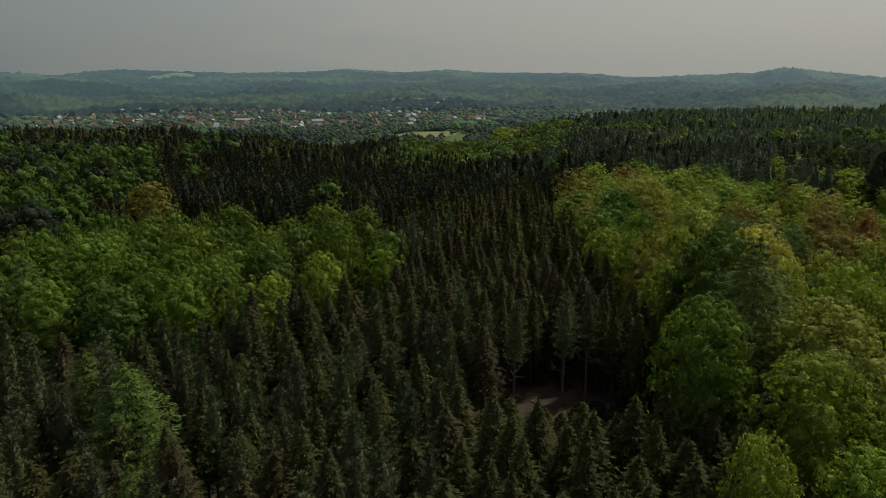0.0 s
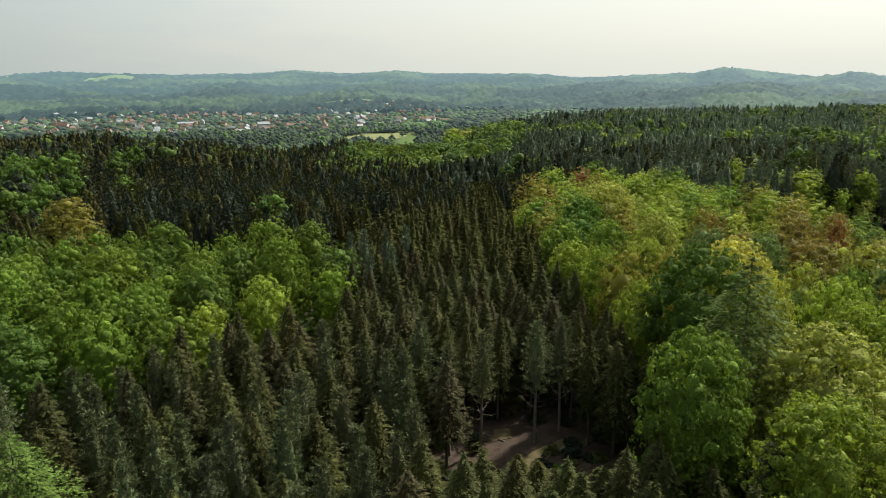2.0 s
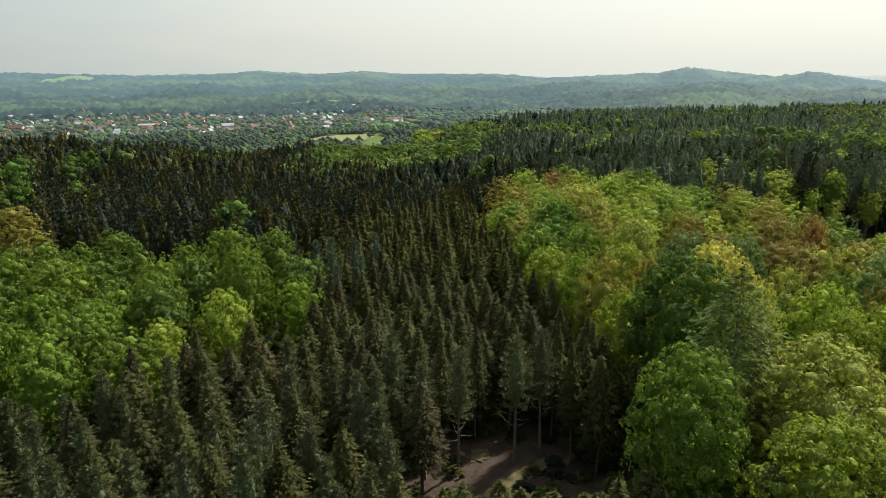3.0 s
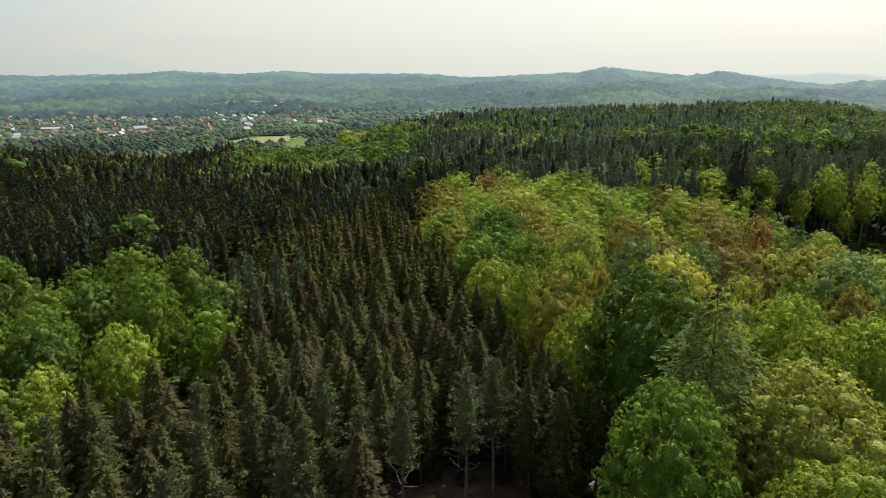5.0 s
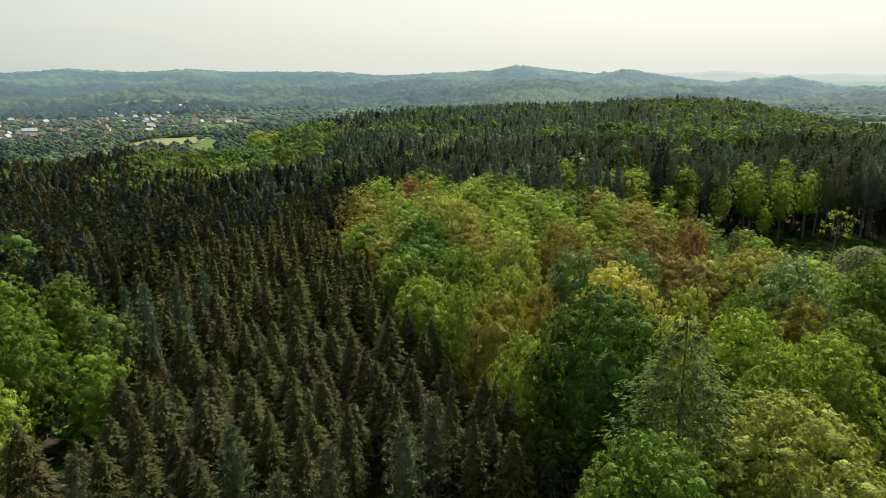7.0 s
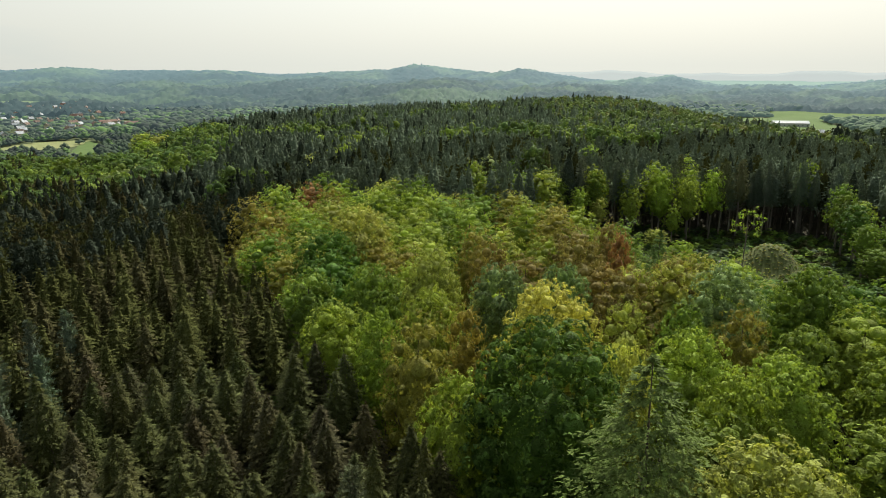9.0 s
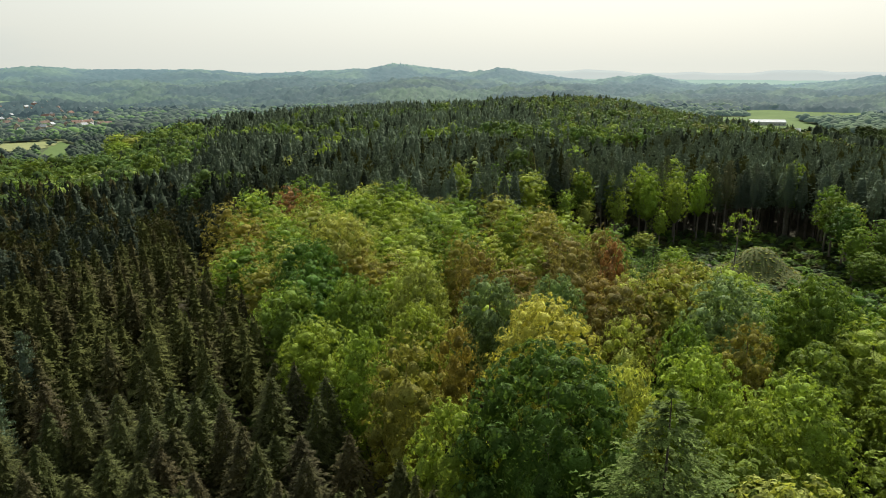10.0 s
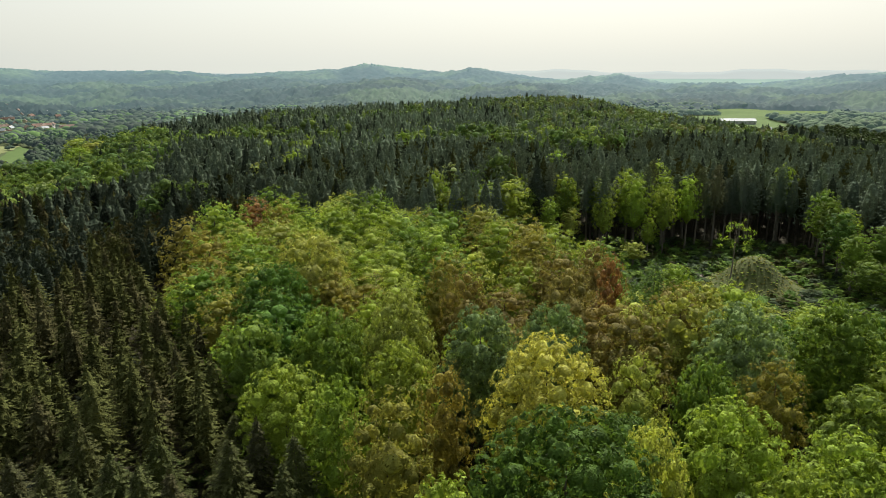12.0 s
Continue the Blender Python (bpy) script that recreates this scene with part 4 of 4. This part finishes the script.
leafy_far = (west_edge & (gen.uniform(size=len(fx)) < 0.12)) | ((patchy > 0.95 - ridge_share) & (az_far > 5)) | (north_patch & (gen.uniform(size=len(fx)) < 0.85)) | (leafy_hill & (waves(fx, fy, 85, 71) + gen.normal(size=len(fx)) * 0.2 > -0.45))
pale_belt = leafy_far & leafy_hill
leafy_far &= ~leafy_hill
far_rows = rows_for(gen, fx[~leafy_far & ~pale_belt], fy[~leafy_far & ~pale_belt], 19, 20.0, 6, ["dim", "dark"], [7, 1], 0.07)
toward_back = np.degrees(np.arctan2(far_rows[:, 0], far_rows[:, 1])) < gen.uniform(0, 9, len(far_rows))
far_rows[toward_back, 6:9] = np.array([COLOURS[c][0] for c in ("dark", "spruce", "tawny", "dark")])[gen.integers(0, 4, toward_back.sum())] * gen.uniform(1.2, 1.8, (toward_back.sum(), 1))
# haze put into the tint by bearing: paler to the east, darker to the west
haze_lift = 1.2 - 0.6 * (1 - smooth(2, 26, np.degrees(np.arctan2(far_rows[:, 0], far_rows[:, 1]))))
far_rows[:, 6:9] *= haze_lift[:, None]
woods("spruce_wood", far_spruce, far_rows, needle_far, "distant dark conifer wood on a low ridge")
grove = scattered(gen, [(420, 300), (490, 245), (560, 195), (610, 235), (490, 345)], 6.0)
woods("spruce_wood", far_spruce, rows_for(gen, grove[0], grove[1], 20, 22, 6, ["dim", "dark"], [2, 2]), needle_far, "grove of tall dark conifers beyond the wood")
tuft = [unit_sized(broadleaf(140 + k, 20, 11, 0.12, 11, 7, 4, 1.2, cores=0.7, fray=0.25), 20) for k in range(3)]
woods("broadleaf_wood", tuft, rows_for(gen, fx[leafy_far], fy[leafy_far], 21, 18.5, 3, ["green", "larch", "deep", "fresh"], [3, 2, 3, 1.5], 0.15, 0.35), leaf_far, "distant broadleaf trees among the conifers")
woods("broadleaf_wood", tuft, rows_for(gen, fx[pale_belt], fy[pale_belt], 19, 17, 3, ["fresh", "green", "olive", "deep"], [2, 3, 1, 1], 0.2, 0.6), leaf_far, "light green broadleaf belt on the far side of the ridge")

# ---- the valley ----
ground.data.materials.append(valley_grass)
for face in ground.data.polygons:
    c = face.center
    if c.x ** 2 + c.y ** 2 > float(np.interp(math.degrees(math.atan2(c.x, c.y)), E_AZ, E_R) + 70) ** 2:
        face.material_index = 1


def draped(name, poly, material, label, category, lift=0.25, step=6.0, heap=None):
    """A patch of ground cover over a polygon in the plan, following the land."""
    cx, cy = np.mean(np.array(poly, float), 0)
    corners = np.array(poly, float)
    edge = []
    for a, b in zip(corners, np.roll(corners, -1, 0)):
        n = max(2, int(np.hypot(*(b - a)) / step))
        edge += [a + (b - a) * k / n for k in range(n)]
    edge = np.array(edge) + np.random.default_rng(len(edge)).normal(size=(len(edge), 2)) * step * 0.12
    rings = 9
    grid = np.array([[(cx, cy) + (e - (cx, cy)) * (k + 0.02) / rings for e in edge] for k in range(rings + 1)])
    x, y = grid[..., 0].ravel(), grid[..., 1].ravel()
    z = land(x, y) + lift
    if heap is not None:
        z = z + heap(x, y)
    m = len(edge)
    f = [(k * m + i, k * m + (i + 1) % m, (k + 1) * m + (i + 1) % m, (k + 1) * m + i) for k in range(rings) for i in range(m)]
    return tagged(new(name, mesh_from(name, np.stack([x, y, z], -1), f, 4, material, smooth_shade=True)), label, category, kind="structure")


FIELD = [(-72, 880), (6, 905), (26, 975), (-30, 985), (-62, 950)]
FIELD_GREEN = [(-4, 765), (24, 770), (36, 930), (27, 972), (7, 900)]
MEADOW_HIGH = [(-190, 1600), (40, 1620), (70, 1690), (-60, 1720), (-180, 1680)]
MEADOW_HILL = [(-1010, 2340), (-860, 2390), (-890, 2520), (-1030, 2470)]
FARM_FIELD = [(800, 640), (830, 560), (870, 530), (1000, 640), (1120, 800), (980, 830)]
FARM_FAR = [(1000, 760), (1150, 650), (1330, 760), (1180, 900)]
draped("field", FIELD, stubble, "pale yellow-green hay field below the village", "field", 0.4, 15)
draped("field", FIELD_GREEN, meadow, "bright green meadow beside the hay field", "field", 0.4, 15)
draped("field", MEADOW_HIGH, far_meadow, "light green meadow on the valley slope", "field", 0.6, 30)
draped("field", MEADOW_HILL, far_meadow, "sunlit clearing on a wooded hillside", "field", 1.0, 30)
draped("field", FARM_FIELD, meadow, "green pasture round a farm", "field", 0.5, 25)
draped("field", FARM_FAR, meadow, "far pasture in the side valley", "field", 0.5, 25)
VILLAGE = [(-640, 1010), (-460, 960), (-150, 985), (90, 1120), (110, 1440), (30, 1590), (-170, 1580), (-200, 1440), (-760, 1420)]
FIELD_FORE = [(-90, 850), (-4, 860), (10, 905), (-72, 885)]
FARM_FORE = [(560, 520), (640, 430), (800, 540), (740, 640)]
OPEN = [FIELD_FORE, FARM_FORE, FIELD, FIELD_GREEN, MEADOW_HIGH, MEADOW_HILL, FARM_FIELD, FARM_FAR]

wall_white = plain("light_render", (0.36, 0.345, 0.32), (0.56, 0.54, 0.51), 0.3)
wall_cream = plain("cream_render", (0.45, 0.38, 0.27), (0.62, 0.54, 0.40), 0.3)
roof_red = plain("red_tiles", (0.11, 0.07, 0.056), (0.18, 0.115, 0.092), 0.5)
roof_brown = plain("brown_tiles", (0.10, 0.072, 0.058), (0.19, 0.14, 0.115), 0.5)
roof_grey = plain("grey_sheet", (0.16, 0.18, 0.19), (0.34, 0.36, 0.38), 0.5, 0.6)
glass = plain("dark_panes", (0.02, 0.025, 0.03), (0.05, 0.06, 0.07), 1.0, 0.2)


def part(name, verts, faces, material, parent, label=""):
    me = bpy.data.meshes.new(name)
    me.from_pydata([tuple(v) for v in verts], [], faces)
    me.materials.append(material)
    ob = new(name, me)
    ob.parent = parent
    return tagged(ob, label)


def box_at(x0, x1, y0, y1, z0, z1):
    v = [(x, y, z) for z in (z0, z1) for x, y in ((x0, y0), (x1, y0), (x1, y1), (x0, y1))]
    return v, [(3, 2, 1, 0), (4, 5, 6, 7), (0, 1, 5, 4), (1, 2, 6, 5), (2, 3, 7, 6), (3, 0, 4, 7)]


def house(x, y, turn, long, wide, eaves, ridge, wall, roof, label, group, chimney=True, windows=2):
    """A gabled house: walls up to the gables, a roof with overhang and thickness, chimney and window openings on the long sides."""
    ob = new("house")
    ob.matrix_world = pose(x, y, float(land(x, y)) - 0.3, 0, 0, turn)
    a, b = long / 2, wide / 2
    v = [(-a, -b, 0), (a, -b, 0), (a, b, 0), (-a, b, 0), (-a, -b, eaves), (a, -b, eaves), (a, b, eaves), (-a, b, eaves), (-a, 0, ridge), (a, 0, ridge)]
    part("wall", v, [(0, 1, 5, 4), (2, 3, 7, 6), (1, 2, 6, 9, 5), (3, 0, 4, 8, 7), (3, 2, 1, 0)], wall, ob)
    p, q, s = a + 0.5, b + 0.6, (ridge - eaves) / b
    low = eaves - 0.6 * s
    v = [(-p, -q, low), (p, -q, low), (p, 0, ridge + 0.05), (-p, 0, ridge + 0.05), (p, q, low), (-p, q, low)]
    v = [(i, j, k + 0.1) for i, j, k in v] + [(i, j, k + 0.4) for i, j, k in v]
    part("roof", v, [(6, 7, 8, 9), (9, 8, 10, 11), (1, 0, 3, 2), (2, 3, 5, 4), (0, 1, 7, 6), (4, 5, 11, 10), (1, 2, 8, 7), (2, 4, 10, 8), (3, 0, 6, 9), (5, 3, 9, 11)], roof, ob)
    if chimney:
        part("chimney", *box_at(a * 0.3, a * 0.3 + 0.8, -0.4, 0.5, ridge - 1.0, ridge + 1.3), wall, ob)
    for side in (-1, 1):
        for k in range(windows):
            cx = -a + long * (k + 0.5) / windows
            y0, y1 = sorted((side * (b - 0.05), side * (b + 0.06)))
            part("window", *box_at(cx - 0.7, cx + 0.7, y0, y1, eaves * 0.3, eaves * 0.3 + 1.4), glass, ob)
    return tagged(ob, label, "house", group)


gen_v = np.random.default_rng(77)
hx, hy = scattered(gen_v, VILLAGE, 36, jitter=0.5)
keep = np.ones(len(hx), bool)
for poly in OPEN:
    keep &= ~inside(poly, hx, hy)
keep &= (waves(hx, hy, 230, 31) + 0.4 > gen_v.uniform(-1.0, 0.6, len(hx)))
houses = []
for n, (x0, y0) in enumerate(zip(hx[keep], hy[keep])):
    roof, rname = [(roof_red, "red-tiled"), (roof_brown, "brown-tiled"), (roof_grey, "grey-roofed")][int(gen_v.choice(3, p=[0.18, 0.47, 0.35]))]
    wall, wname = [(wall_white, "white"), (wall_cream, "cream")][int(gen_v.uniform() < 0.4)]
    long, wide, eaves = gen_v.uniform(7, 10), gen_v.uniform(5.5, 7.0), gen_v.uniform(3.6, 5.4)
    house(float(x0), float(y0), float(gen_v.uniform(0, 180)), long, wide, eaves, eaves + wide * 0.42, wall, roof, f"{wname} {rname} village house among gardens", "village houses")
    houses.append((x0, y0, 9.0))
for x0, y0, turn, long, wide, eaves, ridge, wall, roof, label in (
        (-195, 1060, 20, 17, 10, 9, 12, wall_white, roof_grey, "tall white apartment house in the village"),
        (-330, 1140, 5, 30, 12, 5, 7, wall_cream, roof_grey, "long grey-roofed hall in the village"),
        (-520, 1130, -10, 20, 10, 6, 10, wall_white, roof_red, "large white house with a red roof"),
        (60, 1250, 15, 26, 10, 4.5, 7, wall_cream, roof_red, "long red-roofed row in the village"),
        (95, 1190, 8, 30, 9, 4, 6.5, wall_cream, roof_brown, "long brown-roofed row in the village"),
        (-215, 1560, 3, 48, 12, 5, 7, wall_white, roof_brown, "long building on the slope")):
    house(x0, y0, turn, long, wide, eaves, ridge, wall, roof, label, "village houses", False, 5)
    houses.append((x0, y0, 26.0))
house(945, 690, -38, 50, 17, 5, 8, wall_white, roof_grey, "long grey-roofed white farm barn in pasture", "farm buildings", False, 8)
house(842, 578, -20, 13, 9, 5, 8, wall_white, roof_grey, "small white farm building by a pasture", "farm buildings")
house(862, 566, -20, 10, 9, 5, 8, wall_white, roof_grey, "small white farm shed by a pasture", "farm buildings")
houses += [(945, 690, 34.0), (842, 578, 16), (862, 566, 14)]


def open_ground(x, y):
    hit = np.zeros(len(x), bool)
    for poly in OPEN:
        hit |= inside(poly, x, y)
    for a, b, w in houses:
        hit |= np.hypot(x - a, y - b) < w
    return hit


def clump(seed):
    """A far crown: a few leaf masses with loose sprays round them, one metre across and high."""
    rng = np.random.default_rng(seed)
    spots = [(0.26 * math.cos(a), 0.26 * math.sin(a), rng.uniform(0.4, 0.6)) for a in (0.3, 2.4, 4.5)] + [(0, 0, 0.7)]
    d = unit(rng, 12) * [1, 1, 0.6] + [0, 0, 0.25]
    return joined([core_blob(rng, c, rng.uniform(0.24, 0.34)) for c in spots] + [cards(rng, d * 0.42 + [0, 0, 0.5], d + [0, 0, 0.5], 0.3)])


clumps = [clump(160 + k) for k in range(3)]
vx, vy = sector(gen_v, 480, 1500, 10.8)
az, rr = np.degrees(np.arctan2(vx, vy)), np.hypot(vx, vy)
keep = (rr > np.interp(az, E_AZ, E_R) + 40) & ~open_ground(vx, vy) & ((gen_v.uniform(size=len(vx)) < 0.62) | ~inside(VILLAGE, vx, vy))
vx, vy = vx[keep], vy[keep]
in_village = inside(VILLAGE, vx, vy)
valley_rows = rows_for(gen_v, vx, vy, 13, 8.5, 3, ["valley", "deep", "dark"], [6, 2, 2], 0.3)
valley_rows[:, 6:9] *= 0.75 + 0.3 * np.clip(waves(vx, vy, 200, 51), -1, 1)[:, None]
east = smooth(34, 44, np.degrees(np.arctan2(vx, vy)))[:, None]
valley_rows[:, 6:9] = valley_rows[:, 6:9] * (1 - east) + np.array([0.05, 0.074, 0.027]) * east * gen_v.uniform(0.55, 1.4, (len(vx), 1))
valley_rows[in_village, 3] *= 0.75
valley_rows[in_village, 4] *= 0.65
far_off = np.hypot(vx, vy) > 1050
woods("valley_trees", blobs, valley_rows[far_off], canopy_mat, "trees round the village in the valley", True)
leafy_east = ~far_off & (east[:, 0] > 0.5)
east_rows = valley_rows[leafy_east & (gen_v.uniform(size=len(vx)) < 0.6)]
east_rows[:, 3:5] *= 1.35
woods("broadleaf_wood", tuft, east_rows, leaf_far, "light green broadleaf trees round the pasture")
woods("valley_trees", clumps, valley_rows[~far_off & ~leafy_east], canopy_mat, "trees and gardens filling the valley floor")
canopy_r, canopy_a = np.arange(1420, 3080, 9.5), np.arange(-41.5, 72.0, 0.2)
v, f = polar_sheet(canopy_r, canopy_a, land)
wx, wy = v[:, 0], v[:, 1]
patchy = 1.1 * waves(wx, wy, 700, 41) + 1.1 * waves(wx, wy, 260, 42) + 0.7 * waves(wx, wy, 90, 43) + gen_v.normal(size=len(wx)) * 0.12
light_wood = smooth(-0.2, 1.2, patchy)
v[:, 2] += np.where(open_ground(wx, wy), -6.0, 1.5 + 2.0 * light_wood + gen_v.uniform(0, 11, len(wx)) + 3.0 * waves(wx, wy, 45, 44))
# tints kept dark, since the material's haze emission lifts them
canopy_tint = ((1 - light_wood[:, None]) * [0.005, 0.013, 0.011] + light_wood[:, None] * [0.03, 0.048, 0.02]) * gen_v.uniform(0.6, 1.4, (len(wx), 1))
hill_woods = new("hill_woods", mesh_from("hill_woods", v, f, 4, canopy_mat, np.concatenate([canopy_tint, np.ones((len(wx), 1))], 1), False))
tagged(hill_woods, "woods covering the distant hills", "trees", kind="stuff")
crown_az = np.radians(np.concatenate([gen_v.uniform(24.3, 27.2, 26), gen_v.uniform(-40, 70, 90)]))
cr = CREST + gen_v.uniform(-60, 20, len(crown_az))
cx, cy = cr * np.sin(crown_az), cr * np.cos(crown_az)
crest_rows = rows_for(gen_v, cx, cy, 12, 12, 5, ["dark", "deep"], [1, 1], 0.25)
crest_rows[:26, 4] *= gen_v.uniform(0.8, 1.6, 26)
crest_rows[:26, 3] *= 0.6
woods("skyline_trees", blobs, crest_rows, canopy_mat, "taller trees standing on the skyline")

# ---- the clearing, the track and the mown bank ----
draped("clearing_floor", [(2, 80), (12, 78), (26, 78), (33, 82), (33, 97), (28, 100), (14, 100.5), (4, 95)], litter, "bare brown soil in a felled gap", "ground", 0.05, 2)
# dry grass strips, drawn pale where sunlight falls between the tree shadows
for poly in ([(4, 80.5), (7, 81), (12, 85.4), (11, 86.6), (8, 85), (4, 82.6)], [(11, 79.6), (13.4, 80.6), (18, 85.8), (23, 90), (22.4, 91.2), (17, 88), (12.4, 83)],
             [(12, 90.4), (14.6, 91.4), (14.8, 93.6), (12.6, 93.4)], [(24, 88.6), (27, 91.2), (26.4, 92), (23.6, 89.8)]):
    draped("dry_grass", poly, straw, "strip of dry grass in the gap, with sunlight put into its straw colour", "grass", 0.14, 1.0)
draped("track", [(35.0, 80), (36.6, 80), (35.6, 88), (34.6, 96), (36.2, 104), (34.6, 104), (32.6, 96), (33.4, 88)], gravel, "pale stony forest track", "track", 0.12, 2)
draped("glade", [(-21, 146), (-8, 144), (-5, 149), (-6, 154), (-19, 154)], heath, "small grassy glade under the trees", "grass", 0.15, 2)
draped("track", [(84, 108), (87, 108), (91, 126), (88, 126)], gravel, "pale forest track between broadleaf trees", "track", 0.12, 2)


BANK = [(136, 149), (143, 155.5), (151, 159), (159, 155.5), (163, 147), (156, 138), (149, 136.5), (145, 139), (140, 141), (138, 145)]


def bank_height(x, y):
    return 6.5 * (1 - smooth(0.1, 1.0, np.hypot((x - 149.5) / 11.5, (y - 147.5) / 9.5)))


draped("mown_bank", BANK, bank_grass, "grassy bank with rows of brushwood in a clearing", "grass bank", 0.2, 3, bank_height)
draped("track", [(128, 147.5), (134, 148.6), (141, 155), (151, 161), (151, 162.6), (139, 157), (130, 151)], gravel, "sandy track along the bank", "track", 0.3, 2, bank_height)

SHRUBBY = [(100, 90), (150, 86), (190, 110), (196, 150), (176, 176), (140, 202), (112, 190), (104, 150)]
ux, uy = scattered(gen_v, SHRUBBY, 2.3, jitter=0.5)
keep = ~(inside(BANK, ux, uy) & (gen_v.uniform(size=len(ux)) < 0.88))
ux, uy = ux[keep], uy[keep]
bushes = [bush(150 + k) for k in range(5)]
shrub_rows = rows_for(gen_v, ux, uy, 2.8, 1.6, 5, ["deep", "green", "spruce", "valley"], [3, 2, 2, 2], 0.6)
woods("undergrowth", bushes, shrub_rows, leaf_far, "low bushes and bracken round the clearing")
line = np.arange(-17, 17, 0.6)
brush = np.array([(149 + a * 0.92 - b * 0.4, 146 + a * 0.4 + b * 0.92) for b in np.arange(-14, 15, 1.1) for a in line + gen_v.uniform(-0.3, 0.3)]) + gen_v.normal(size=(len(np.arange(-14, 15, 1.1)) * len(line), 2)) * 0.35
keep = inside(BANK, brush[:, 0], brush[:, 1])
brush = brush[keep]
brush_rows = rows_for(gen_v, brush[:, 0], brush[:, 1], 0.5, 0.2, 5, ["olive", "green", "pale"], [2, 2, 1], 0.7)
brush_rows[:, 2] += 0.2 + bank_height(brush[:, 0], brush[:, 1])
woods("brushwood_rows", bushes, brush_rows, leaf_far, "rows of cut brushwood and young plants on the bank")
fx2, fy2 = scattered(gen_v, [(-90, 60), (-20, 40), (34, 60), (100, 60), (104, 130), (60, 160), (34, 165), (20, 200), (-20, 165), (-90, 160)], 3.0, jitter=0.5)
keep = ~(inside(CLEARING, fx2, fy2) & (gen_v.uniform(size=len(fx2)) < 0.6))
woods("undergrowth", bushes, rows_for(gen_v, fx2[keep], fy2[keep], 2.4, 1.0, 5, ["deep", "spruce", "dark"], [1, 2, 2], 0.6), leaf_far, "saplings and bracken on the forest floor")


def felled_log(x, y, turn, length, girth, pale):
    """A trimmed log lying on the ground, with its sawn ends."""
    ob = new("felled_log")
    ob.matrix_world = pose(x, y, float(land(x, y)) + girth * 0.8, 0, 0, turn)
    steps = np.linspace(-length / 2, length / 2, 5)
    v, f = tube([(a, 0.05 * math.sin(a), 0) for a in steps], [girth * (1.1 - 0.25 * k / 4) for k in range(5)], 8)
    stem = new("stem", mesh_from("stem", v, f, 3, pale_bark if pale else bark))
    stem.parent = ob
    for end, r in ((0, girth * 1.1), (4, girth * 0.85)):
        ring_v = [tuple(p) for p in v[end * 8:end * 8 + 8]]
        part("sawn_end", ring_v, [tuple(range(8)) if end else tuple(reversed(range(8)))], gravel, ob, "pale sawn end")
    return tagged(ob, "felled bare log lying beside the forest track", "log", "felled logs")


def boulder(x, y, size, seed):
    """A rounded field stone bedded in the soil."""
    rng = np.random.default_rng(seed)
    bm = bmesh.new()
    bmesh.ops.create_icosphere(bm, subdivisions=2, radius=1.0)
    for vert in bm.verts:
        vert.co *= 1 + 0.22 * math.sin(vert.co.x * 2.3 + seed) * math.cos(vert.co.y * 2.9 + seed) + rng.uniform(-0.06, 0.06)
        vert.co.x, vert.co.y, vert.co.z = vert.co.x * size, vert.co.y * size * 0.8, vert.co.z * size * 0.55
    me = bpy.data.meshes.new("boulder")
    bm.to_mesh(me)
    bm.free()
    me.materials.append(gravel)
    ob = new("boulder", me)
    ob.matrix_world = pose(x, y, float(land(x, y)) + size * 0.2, 0, 0, rng.uniform(0, 360))
    return tagged(ob, "pale grey stone lying beside the forest track", "stone", "stones by the track")


for x0, y0, turn, length, girth, pale in ((33.4, 95.5, 64, 5.5, 0.17, True), (33.0, 94.4, 58, 5.0, 0.15, False), (33.8, 92.6, 120, 4.0, 0.14, True), (32.4, 98.0, 75, 4.5, 0.16, True), (20.5, 88.0, 35, 4.5, 0.14, True), (12.0, 91.8, 140, 4.0, 0.13, False)):
    felled_log(x0, y0, turn, length, girth, pale)
for n, (x0, y0, size) in enumerate(((34.2, 86.2, 0.95), (33.0, 88.6, 0.45), (35.2, 84.2, 0.5), (32.4, 91.0, 0.4), (34.8, 82.4, 0.6), (32.0, 86.4, 0.35), (33.6, 95.0, 0.5))):
    boulder(x0, y0, size, n)
draped("dry_grass", [(-20, 148), (-16.5, 147.4), (-15, 149.6), (-18, 151), (-20.5, 150)], straw, "patch of dry straw-coloured grass in a glade", "grass", 0.3, 1.2)
